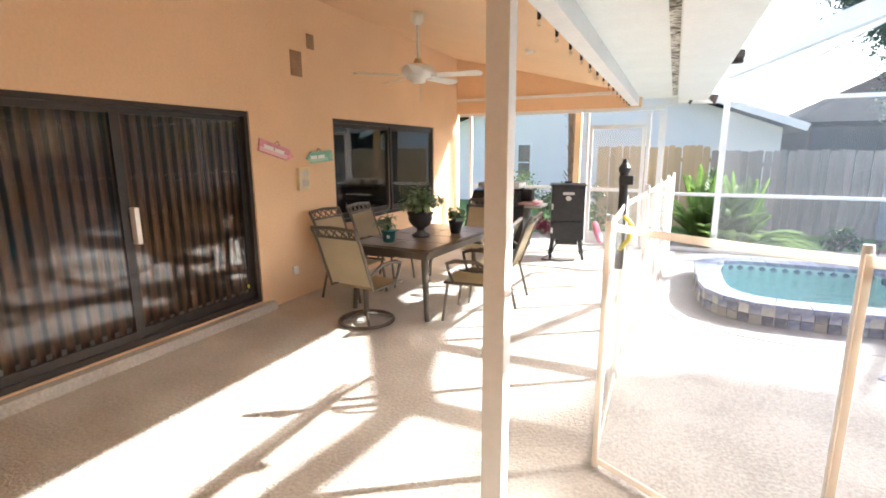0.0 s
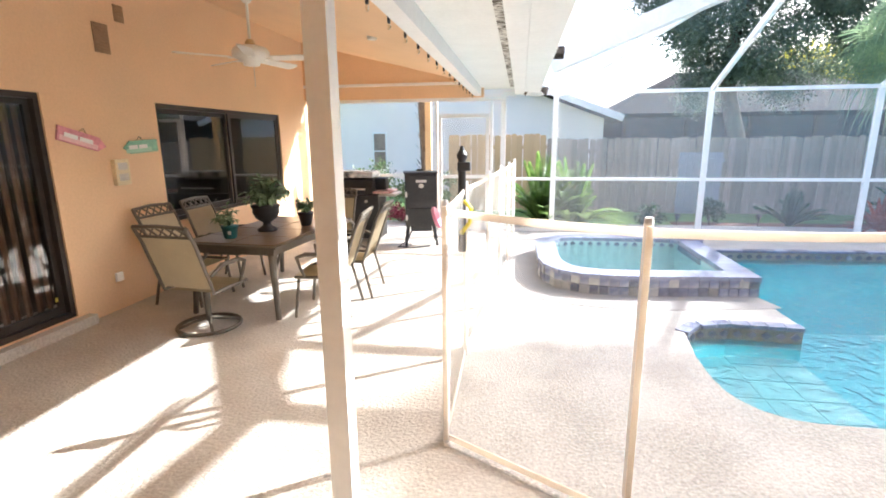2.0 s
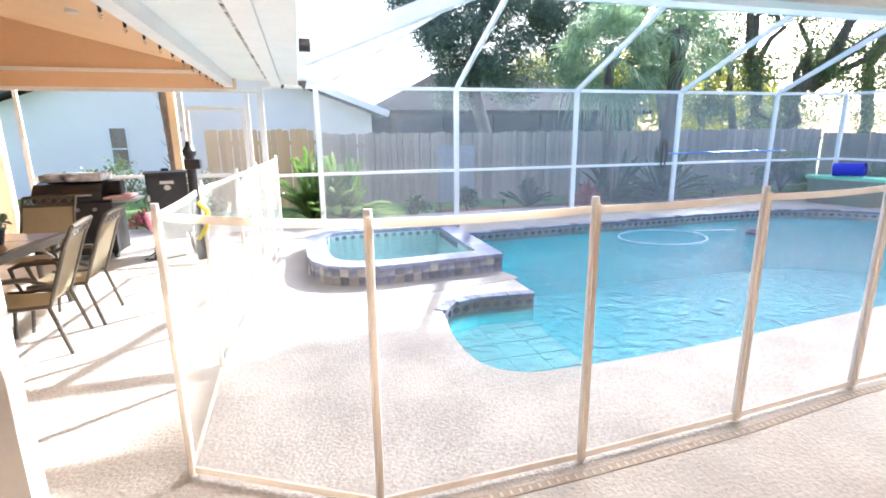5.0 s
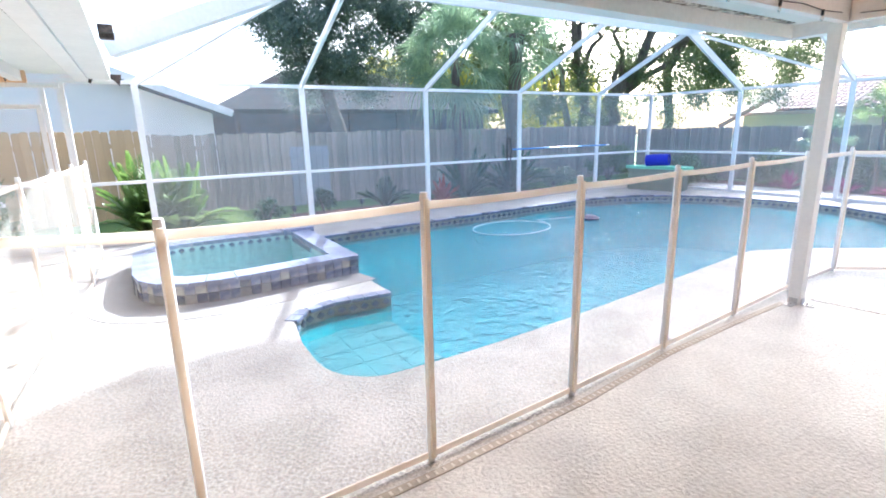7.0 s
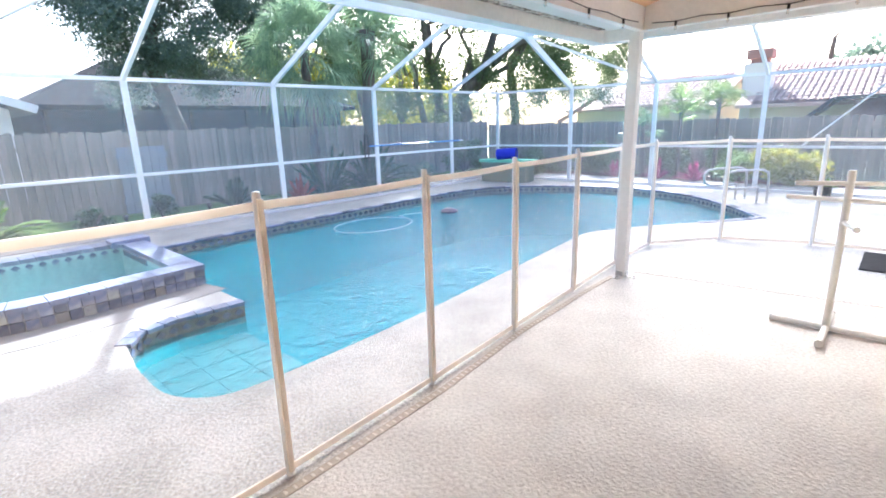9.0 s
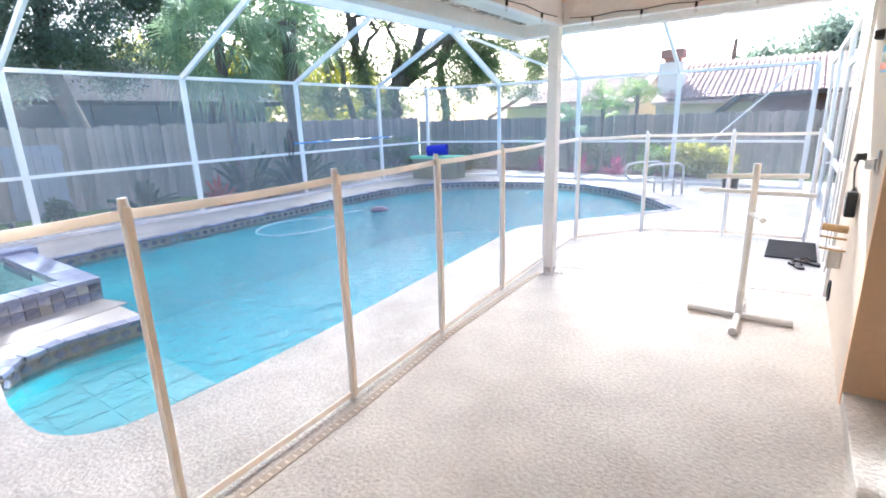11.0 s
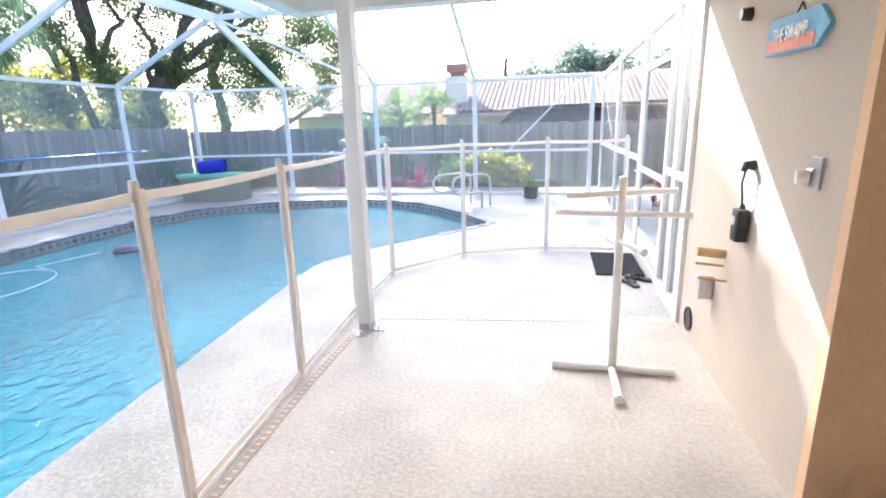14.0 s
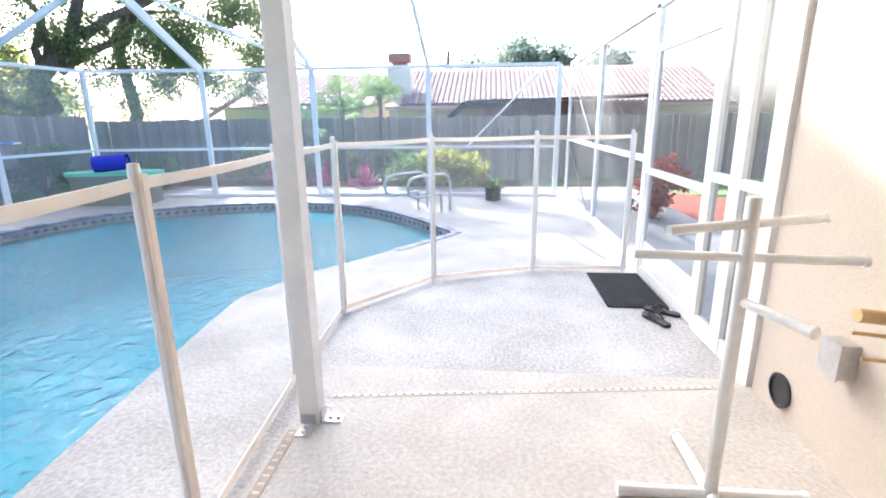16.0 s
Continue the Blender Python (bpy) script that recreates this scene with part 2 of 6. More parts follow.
def prism(points, z0, z1, holes=(), bottom=False):
    """A flat slab with an outline and holes."""
    bm = bmesh.new()
    loops = []
    for loop in (points, *holes):
        vs = [bm.verts.new((x, y, z1)) for x, y in loop]
        loops.append([bm.edges.new((vs[i], vs[(i + 1) % len(vs)])) for i in range(len(vs))])
    bmesh.ops.triangle_fill(bm, edges=[e for l in loops for e in l], use_beauty=True, normal=(0, 0, 1))
    for f in bm.faces:
        if f.normal.z < 0:
            f.normal_flip()
    if z0 < z1:
        for l in loops:
            for e in l:
                a, b = e.verts
                c, d = bm.verts.new((b.co.x, b.co.y, z0)), bm.verts.new((a.co.x, a.co.y, z0))
                bm.faces.new((a, b, c, d))
    if bottom:
        for f in [f for f in bm.faces if abs(f.normal.z) > 0.5 and all(abs(v.co.z - z1) < 1e-5 for v in f.verts)]:
            bm.faces.new([bm.verts.new((v.co.x, v.co.y, z0)) for v in reversed(f.verts)])
    return bm


def spline(pts, n=6, closed=True):
    """A smooth closed outline through points."""
    out, k = [], len(pts)
    for i in range(k if closed else k - 1):
        p0, p1, p2, p3 = (Vector(pts[(i + j) % k] if closed else pts[max(0, min(k - 1, i + j))]) for j in (-1, 0, 1, 2))
        for s in range(n):
            t = s / n
            out.append(0.5 * (2 * p1 + (p2 - p0) * t + (2 * p0 - 5 * p1 + 4 * p2 - p3) * t * t + (3 * p1 - p0 - 3 * p2 + p3) * t ** 3))
    if not closed:
        out.append(Vector(pts[-1]))
    return [(p.x, p.y) for p in out]


def wall(name, axis, at, lo, hi, z0, z1, thick, openings, material, label):
    """A wall with holes: axis 'x' lies at x = at and runs along y from lo to hi."""
    bm = bmesh.new()
    us = sorted({lo, hi, *[o[0] for o in openings], *[o[1] for o in openings]})
    zs = sorted({z0, z1, *[o[2] for o in openings], *[o[3] for o in openings]})
    for a, b in zip(us, us[1:]):
        for c, d in zip(zs, zs[1:]):
            if any(o[0] <= a and b <= o[1] and o[2] <= c and d <= o[3] for o in openings):
                continue
            p, q = ((at, a, c), (at + thick, b, d)) if axis == "x" else ((a, at, c), (b, at + thick, d))
            add_box(bm, [min(i, j) for i, j in zip(p, q)], [max(i, j) for i, j in zip(p, q)])
    bmesh.ops.remove_doubles(bm, verts=bm.verts[:], dist=0.0005)
    seen = collections_faces(bm)
    bmesh.ops.delete(bm, geom=seen, context="FACES_ONLY")
    return tagged(part(name, bm, material), label, "wall", kind="structure")


def collections_faces(bm):
    """Faces that lie twice in one place, between the blocks of a wall."""
    d = {}
    for f in bm.faces:
        d.setdefault(frozenset(v.index for v in f.verts), []).append(f)
    bm.verts.index_update()
    d = {}
    for f in bm.faces:
        d.setdefault(frozenset(v.index for v in f.verts), []).append(f)
    return [f for fs in d.values() if len(fs) > 1 for f in fs]


# ---- ground, deck, pool ----
POOL = [(-4.13, 1.7), (-4.12, 1.2), (-3.95, 0.92), (-3.6, 0.83), (-2.4, 0.86), (-0.6, 1.02), (1.2, 1.2), (1.75, 1.22), (2.1, 1.05), (2.5, 0.85),
        (3.4, 0.18), (4.28, -0.44), (4.42, -0.42), (5.3, 0.18), (6.1, 0.95), (6.55, 1.75), (6.72, 2.6), (6.6, 3.6), (6.2, 4.6), (5.4, 5.5), (4.4, 5.9), (3.2, 5.98),
        (1.5, 5.92), (-0.6, 5.82), (-2.3, 5.72), (-2.98, 5.66)]
NOOK = [(-2.98, 3.38), (-2.98, 2.46), (-3.6, 2.5), (-3.9, 2.42), (-4.06, 2.22)]
outline = spline(POOL, 4, False) + NOOK
SPA = [(-2.98, 3.36), (-2.98, 5.3), (-3.2, 5.62), (-4.8, 5.62), (-5.12, 5.45), (-5.27, 5.1), (-5.27, 4.0), (-5.22, 3.7), (-5.08, 3.45), (-4.85, 3.3), (-4.55, 3.24), (-4.2, 3.24)]
spa_hole = [(-3.25, 3.62), (-3.25, 5.36), (-4.75, 5.36), (-4.94, 5.25), (-5.02, 5.05), (-5.02, 4.05), (-4.96, 3.8), (-4.8, 3.6), (-4.5, 3.5), (-4.2, 3.5)]
tagged(part("ground", prism([(-60, -60), (80, -60), (80, 90), (-60, 90)], -0.08, -0.08, [[(x * 1.0, y * 1.0) for x, y in ((-10.5, -4), (9, -4), (9, 8), (-10.5, 8))]]), GRASS),
       "mown green lawn around the pool enclosure", "lawn", kind="structure")
tagged(part("floor_patio", prism([(-10.5, -4), (0.57, -4), (0.57, 0.05), (-0.76, 0.075), (-1.9, 0.025), (-2.94, -0.095), (-3.99, -0.155), (-5.09, -0.175), (-5.905, 0.31), (-5.985, 7.055), (-10.5, 7.055)], -0.2, 0.0), PATIO),
       "textured tan concrete floor of the covered patio", "floor", kind="structure")
tagged(part("floor_deck", prism([(0.571, -4), (9, -4), (9, 8), (-10.5, 8), (-10.5, 7.056), (-5.984, 7.056), (-5.904, 0.311), (-5.089, -0.174), (-3.99, -0.154), (-2.94, -0.094), (-1.9, 0.026), (-0.76, 0.076), (0.571, 0.051)],
                              -0.2, -0.004, [outline, spa_hole]), DECK), "sprayed grey-beige textured concrete pool deck", "floor", kind="structure")


def ring_wall(loop, z0, z1):
    bm = bmesh.new()
    n = len(loop)
    a = [bm.verts.new((x, y, z0)) for x, y in loop]
    b = [bm.verts.new((x, y, z1)) for x, y in loop]
    for i in range(n):
        bm.faces.new((a[i], a[(i + 1) % n], b[(i + 1) % n], b[i]))
    return bm, a


def basin(loop, z0, z1):
    bm, a = ring_wall(loop, z0, z1)
    bmesh.ops.triangle_fill(bm, edges=[e for e in bm.edges if abs(e.verts[0].co.z - z0) < 1e-4 and abs(e.verts[1].co.z - z0) < 1e-4], use_beauty=True)
    return bm


pool = tagged(empty("swimming_pool", (0, 0, -1.3)), "in-ground pool of pale blue plaster with slate-blue tile edge", "swimming pool")


def poolpart(name, bm, material, label=""):
    bmesh.ops.translate(bm, vec=(0, 0, 1.3), verts=bm.verts[:])
    return part(name, bm, material, pool, label)


poolpart("shell", basin(outline, -1.3, -0.21), PLASTER, "pale blue plaster pool shell")
poolpart("water", prism(outline, -0.15, -0.15), WATER, "clear blue rippled pool water")
poolpart("tile_band", ring_wall(outline, -0.215, -0.005)[0], BAND, "cream waterline tile band under the coping")

# ---- house walls ----
XA, YB, YR = -9.55, -2.42, -2.75
wall("wall_west", "x", XA, -2.95, 7.05, -0.2, 3.5, -0.2, [(-2.27, 1.63, 0.1, 2.09), (2.99, 5.88, 0.75, 2.10)], STUCCO, "peach stucco house wall with a sliding door and a window")
tagged(part("wall_return", box((-1.5, -2.95, -0.2), (-1.44, YB, 2.9)), STUCCO), "peach stucco wall end beside the sliding door", "wall", kind="structure")
# Paler than STUCCO: glare and bounced deck light are put into the colour.
tagged(part("wall_pier", box((-1.439, -2.95, -0.2), (0.47, YB, 2.9)), mat("glare_paled_stucco", (0.62, 0.53, 0.43), 0.85, var=0.05, scale=1.5, bump=0.25, bscale=90)), "stucco pier wall coloured paler for glare, beside the screen door", "wall", kind="structure")
wall("wall_south", "y", YR, XA, -1.5, -0.2, 3.5, -0.2, [(-4.2, -1.75, 0.1, 2.09)], STUCCO, "peach stucco wall with a recessed sliding door")

# ---- roof ----
ZB, ZW = 2.62, 3.42
SL = (ZW - ZB) / (-6.3 - XA)
bm = bmesh.new()
for poly in (((-6.3, 7.05), (XA - .2, 7.05), (XA - .2, -3.55), (-6.3, -0.1)), ((-6.3, -0.1), (XA - .2, -3.55), (0.0, -3.55), (0.0, -0.1))):
    vs = [bm.verts.new((x, y, ZB + SL * max(-6.3 - x, -0.1 - y, 0))) for x, y in poly]
    vt = [bm.verts.new((v.co.x, v.co.y, v.co.z + 0.15)) for v in vs]
    bm.faces.new(vs), bm.faces.new(vt[::-1])
    for i in range(4):
        bm.faces.new((vs[i], vs[(i + 1) % 4], vt[(i + 1) % 4], vt[i]))
tagged(part("ceiling", bm, STUCCO), "peach stucco vaulted patio ceiling", "ceiling", kind="structure")
bm = bmesh.new()
v = [bm.verts.new(p) for p in ((XA, 6.93, 2.40), (-6.2, 6.93, 2.40), (-6.2, 6.93, 2.66), (XA, 6.93, 3.5))]
w = [bm.verts.new((p.co.x, 7.05, p.co.z)) for p in v]
bm.faces.new(v), bm.faces.new(w[::-1])
for i in range(4):
    bm.faces.new((v[i], v[(i + 1) % 4], w[(i + 1) % 4], w[i]))
tagged(part("wall_gable", bm, STUCCO), "peach stucco gable above the screen", "wall", kind="structure")

G = 0.65
tagged(part("beam_west", box((-6.36, -0.35, 2.42), (-6.24, 7.05, 2.68)), WHITE), "white painted patio beam", "beam", kind="structure")
tagged(part("beam_south", box((-6.235, -0.12, 2.42), (0.06, -0.052, 2.68)), WHITE), "white painted patio beam over the fence", "beam", kind="structure")
tagged(part("beam_east", box((-0.03, -2.40, 2.42), (0.06, -0.125, 2.68)), WHITE), "white painted patio beam meeting the pier wall", "beam", kind="structure")
tagged(part("soffit", prism([(-6.24, 7.3), (-6.24, -0.05), (0.06, -0.05), (0.06, -3.2), (G - 0.1, -3.2), (G - 0.1, G - 0.1), (-6.3 + G, G - 0.1), (-6.3 + G, 7.3)], 2.56, 2.60, bottom=True), SOFFIT),
       "white soffit of the roof overhang", "soffit", kind="structure")
tagged(part("gutter_channel", box((-6.3 + G + 0.162, 0.712, 2.47), (-5.22, 7.02, 2.63), 0.006), WHITE), "wide white aluminium gutter channel that carries the screen roof", "gutter", kind="structure")
tagged(part("gutter", prism([(-6.3 + G, 7.3), (-6.3 + G, G - 0.1), (G - 0.1, G - 0.1), (G - 0.1, -3.2), (G + 0.06, -3.2), (G + 0.06, G + 0.06), (-6.3 + G + 0.16, G + 0.06), (-6.3 + G + 0.16, 7.3)], 2.44, 2.66, bottom=True), WHITE),
       "white aluminium gutter with mildew streaks", "gutter", kind="structure")
bm = bmesh.new()
e0, SR = -6.3 + G, 0.27
for poly in (((e0, 7.3), (XA - 1, 7.3), (XA - 1, G + (XA - 1 - e0)), (e0, G)), ((e0, G), (XA - 1, G + (XA - 1 - e0)), (G, G + (XA - 1 - e0)), (G, G))):
    vs = [bm.verts.new((x, y, 2.665 + SR * max(e0 - x, G - y, 0))) for x, y in poly]
    bm.faces.new(vs)
bmesh.ops.solidify(bm, geom=bm.faces[:], thickness=-0.06)
tagged(part("roof", bm, mat("roof_shingle", (0.14, 0.12, 0.11), 0.9, var=0.3, scale=4)), "brown shingle roof above the patio", "roof", kind="structure")
for p, q in (((-6.3 + G - 0.05, 6.9, 2.555), (-6.3 + G - 0.05, 0.65, 2.555)), ((-6.3 + G, G - 0.15, 2.555), (0.4, G - 0.15, 2.555))):
    tagged(part("mildew", bar(p, q, 0.07, 0.006), GUTTERDIRT), "dark mildew streak along the gutter seam", kind="structure")


def post(name, x, y, z1, w, label):
    e = tagged(empty(name, (x, y, 0)), label, "post")
    part("shaft", box((-w / 2, -w / 2, 0), (w / 2, w / 2, z1), 0.004), CREAM, e)
    bm = bmesh.new()
    for sx, sy in ((-1, 0), (0, -1)):
        d = Vector((sx, sy, 0))
        u = Vector((abs(sy), abs(sx), 0)) * 0.035
        a, b = d * (w / 2 + 0.002), d * (w / 2 + 0.11)
        add_box(bm, (min(a.x, b.x) - u.x, min(a.y, b.y) - u.y, 0.0), (max(a.x, b.x) + u.x, max(a.y, b.y) + u.y, 0.008))
        c = d * (w / 2 + 0.008)
        add_box(bm, (c.x - (abs(u.x) or 0.004), c.y - (abs(u.y) or 0.004), 0.008), (c.x + (abs(u.x) or 0.004), c.y + (abs(u.y) or 0.004), 0.06))
        for k in (0.045, 0.085):
            q = d * (w / 2 + k)
            add_tube(bm, [(q.x, q.y, 0.008), (q.x, q.y, 0.024)], [0.012, 0.012], 6)
    part("base_bracket", bm, STEEL, e, "steel base bracket with bolts")
    return e


post("patio_post", -6.27, -0.27, 2.42, 0.095, "cream painted square patio post at the inner corner")
post("patio_post", 0.01, -0.04, 2.42, 0.10, "cream painted square patio post beside the pool fence")

# ---- screen enclosure ----
ZE, YC, XE = 2.45, 7.05, 7.5
cage = tagged(empty("screen_enclosure", (0, 7.05, 0)), "white aluminium pool screen enclosure", "screen enclosure")


def cbar(name, p, q, w=0.055, h=0.055, label=""):
    o = Vector((0, 7.05, 0))
    return part(name, bar(Vector(p) - o, Vector(q) - o, w, h), WHITE, cage, label)


NX = [-5.85, -4.94, -2.4, 0.13, 2.62, 5.25]
for x in NX:
    cbar("upright", (x, YC, 0), (x, YC, ZE), 0.055, 0.09)
epts = [(7.15, 6.9), (7.4, 4.65), (7.55, 2.5), (7.6, 0.25), (7.6, -2.2)]
for x, y in epts:
    cbar("upright", (x, y, 0), (x, y, ZE), 0.09, 0.055)
for z, w in ((ZE, 0.06), (0.96, 0.05), (0.03, 0.05)):
    run = [(x, YC) for x in NX] + epts
    if z == 0.03:
        w = 0.06
    for (a, b), (c, d) in zip(run, run[1:]):
        cbar("rail", (a, b, z), (c, d, z), 0.05, w)
ZT, YT, XT = 3.52, 4.6, 5.1
for x in NX[2:]:
    cbar("rafter", (x, YC, ZE), (min(x, XT - 0.05), YT, ZT), 0.05, 0.09)
cbar("ridge_beam", (-2.9, YT, ZT), (XT, YT, ZT), 0.06, 0.16)
cbar("rafter", (-5.2, 5.1, 2.7), (-2.9, 4.75, ZT), 0.06, 0.13)
cbar("corner_rafter", (-4.92, YC, ZE), (-2.9, YT, ZT), 0.05, 0.1)
HUB = (-2.55, 3.6, ZT)
cbar("ridge_beam", (-2.9, YT, ZT), HUB, 0.06, 0.12)
cbar("ridge_beam", HUB, (XT, 3.6, ZT), 0.06, 0.2)
cbar("corner_rafter", HUB, (-5.15, 4.75, 2.6), 0.14, 0.2)
cbar("rafter", HUB, (-3.95, 0.85, 2.6), 0.08, 0.13)
cbar("purlin", (-4.25, 0.85, 2.6), (-3.65, 3.3, 3.1), 0.03, 0.04)
cbar("ridge_beam", (XT, YT, ZT), (XT, 0.9, ZT), 0.05, 0.09)
cbar("corner_rafter", (7.4, 4.65, ZE), (XT, YT, ZT), 0.06, 0.15)
for y in (2.5, 0.25):
    cbar("rafter", (7.58, y, ZE), (XT, y, ZT), 0.05, 0.09)
cbar("brace", (7.58, 2.5, ZE), (XT, YT, ZT), 0.03, 0.05)

cbar("brace", (7.58, -0.5, 0.98), (7.58, -1.95, 2.42), 0.025, 0.03, "thin white diagonal brace")
for tri in (((-5.60, 2.56), (-5.40, 2.56), (-5.47, 2.40), (-5.53, 2.46)), ((-5.30, 2.54), (-5.08, 2.54), (-5.12, 2.38), (-5.18, 2.45))):
    bm = bmesh.new()
    a = [bm.verts.new((x, 6.90 - 7.05, z)) for x, z in tri]
    b = [bm.verts.new((x, 6.915 - 7.05, z)) for x, z in tri]
    bm.faces.new(a), bm.faces.new(b[::-1])
    for i in range(4):
        bm.faces.new((a[i], b[i], b[(i + 1) % 4], a[(i + 1) % 4]))
    part("torn_flashing", bm, ROT, cage, "dark torn flap at the gutter end")
bm = bmesh.new()
for k, (y, w) in enumerate(((3.72, 0.05), (3.80, 0.09), (3.90, 0.07), (4.0, 0.03))):
    add_box(bm, (-5.2, y - 7.05, 2.64 - w), (-5.08, y + 0.1 - 7.05, 2.66))
part("torn_flashing", bm, ROT, cage, "dark stained flap where the rafter meets the gutter")

# ---- pool fence ----
FP = [(-5.62, 5.6), (-5.68, 4.65), (-5.75, 3.7), (-5.83, 2.7), (-5.92, 1.5), (-5.9, 0.34), (-5.03, -0.15), (-3.99, -0.12), (-2.93, -0.055), (-1.9, 0.025), (-0.79, 0.105), (0.37, 0.19), (1.445, 0.22), (2.28, -0.41), (2.64, -1.37), (2.68, -2.26)]
FH = 1.375
for i, (x, y) in enumerate(FP):
    e = tagged(empty("safety_fence_post", (x, y, 0)), "cream tubular post of the mesh pool safety fence", "fence post", "pool fence posts")
    part("pole", tube([(0, 0, 0), (0, 0, FH - 0.02), (0, 0, FH)], [0.019, 0.019, 0.016], 12), FENCEPOST, e, smooth=False)
    part("batten", box((-0.012, -0.032, 0.03), (0.012, -0.018, FH - 0.03)), STRAP, e)
for i, (p, q) in enumerate(zip(FP, FP[1:])):
    c = ((p[0] + q[0]) / 2, (p[1] + q[1]) / 2)
    d = Vector((q[0] - p[0], q[1] - p[1]))
    e = tagged(empty("mesh_screen", (*c, 0), math.degrees(math.atan2(d.y, d.x))), "see-through mesh span of the pool safety fence between two posts", "safety fence", "pool fence spans")
    L = d.length / 2 - 0.02
    n = 6
    top = [(-L + 2 * L * k / n, 0, FH - 0.06 - 0.008 * (1 - (2 * k / n - 1) ** 2)) for k in range(n + 1)]
    bm = bmesh.new()
    lo = [bm.verts.new((a[0], 0, 0.045)) for a in top]
    hi = [bm.verts.new(a) for a in top]
    for k in range(n):
        bm.faces.new((lo[k], lo[k + 1], hi[k + 1], hi[k]))
    part("mesh", bm, FENCEMESH, e)
    bm = bmesh.new()
    rings = [[bm.verts.new((a[0], sy, a[2] + sz)) for sy, sz in ((-0.005, -0.018), (0.005, -0.018), (0.005, 0.018), (-0.005, 0.018))] for a in top]
    for g, h in zip(rings, rings[1:]):
        for k in range(4):
            bm.faces.new((g[k], g[(k + 1) % 4], h[(k + 1) % 4], h[k]))
    part("top_strap", bm, STRAP, e)
    part("bottom_strap", bar((-L, 0, 0.035), (L, 0, 0.035), 0.012, 0.035), STRAP, e)

# ---- garden fence ----
def plank_fence(name, p, q, z1, material, label, posts=True):
    p, q = Vector((*p, 0)), Vector((*q, 0))
    d = q - p
    L = d.length
    e = tagged(empty(name, (p.x, p.y, -0.08), math.degrees(math.atan2(d.y, d.x))), label, "fence")
    rnd = random.Random(int(L * 10))
    bm = bmesh.new()
    h = z1 + 0.08
    w = 0.14
    add = [(0, 0.0), (w, 0)]
    v = [bm.verts.new(c) for c in ((0.003, 0, 0), (w - 0.003, 0, 0), (w - 0.003, 0, h - 0.03), (w - 0.03, 0, h), (0.03, 0, h), (0.003, 0, h - 0.03))]
    u = [bm.verts.new(c.co + Vector((0, 0.02, 0))) for c in v]
    bm.faces.new(v), bm.faces.new(u[::-1])
    for i in range(6):
        bm.faces.new((v[i], v[(i + 1) % 6], u[(i + 1) % 6], u[i]))
    first = part("plank", bm, material, e)
    for k in range(1, int(L / w)):
        o = bpy.data.objects.new("plank", first.data)
        scene.collection.objects.link(o)
        o.parent = e
        o.location = (k * w, rnd.uniform(-0.006, 0.006), rnd.uniform(-0.025, 0.02))
        o.rotation_euler = (0, radians(rnd.uniform(-0.5, 0.5)), 0)
    for z in (0.35, h - 0.35):
        part("back_rail", box((0, 0.03, z), (L, 0.07, z + 0.09)), material, e)
    return e


plank_fence("garden_fence", (-4.9, 10.2), (11.0, 10.2), 1.68, FENCEWOOD, "tall weathered grey wooden plank fence")
plank_fence("garden_fence", (-7.3, 10.2), (-4.9, 10.2), 1.78, NEWWOOD, "newer tan wooden plank fence")
plank_fence("garden_fence", (11.0, 10.2), (11.0, -14.0), 1.55, FENCEWOOD, "long weathered grey wooden plank fence")

# ---- neighbours ----
def house(name, lo, hi, z1, ridge, axis, wallmat, roofmat, label, hip=0.0):
    e = tagged(empty(name, ((lo[0] + hi[0]) / 2, (lo[1] + hi[1]) / 2, -0.08)), label, "house")
    hx, hy = (hi[0] - lo[0]) / 2, (hi[1] - lo[1]) / 2
    part("wall", box((-hx, -hy, 0), (hx, hy, z1)), wallmat, e)
    bm = bmesh.new()
    o = 0.5
    if axis == "x":
        for s in (-1, 1):
            add_bar_slab(bm, [(-hx - o, s * (hy + o), z1 - 0.1), (hx + o, s * (hy + o), z1 - 0.1), (hx + o - hip, 0, ridge), (-hx - o + hip, 0, ridge)], 0.15)
            if hip:
                add_bar_slab(bm, [(s * (hx + o), -hy - o, z1 - 0.1), (s * (hx + o), hy + o, z1 - 0.1), (s * (hx + o - hip), 0, ridge), (s * (hx + o - hip), 0, ridge + 0.001)], 0.15)
        g = [[(s * hx, -hy, z1), (s * hx, hy, z1), (s * hx, 0, ridge - 0.1)] for s in (-1, 1)]
    else:
        for s in (-1, 1):
            add_bar_slab(bm, [(s * (hx + o), -hy - o, z1 - 0.1), (s * (hx + o), hy + o, z1 - 0.1), (0, hy + o, ridge), (0, -hy - o, ridge)], 0.15)
        g = [[(-hx, s * hy, z1), (hx, s * hy, z1), (0, s * hy, ridge - 0.1)] for s in (-1, 1)]
    part("roof", bm, roofmat, e)
    for t in g if not hip else []:
        bm = bmesh.new()
        bm.faces.new([bm.verts.new(c) for c in t])
        part("gable", bm, wallmat, e)
    return e


def add_bar_slab(bm, quad, t):
    v = [bm.verts.new(c) for c in quad]
    u = [bm.verts.new((c[0], c[1], c[2] + t)) for c in quad]
    bm.faces.new(v), bm.faces.new(u[::-1])
    for i in range(4):
        bm.faces.new((v[i], v[(i + 1) % 4], u[(i + 1) % 4], u[i]))


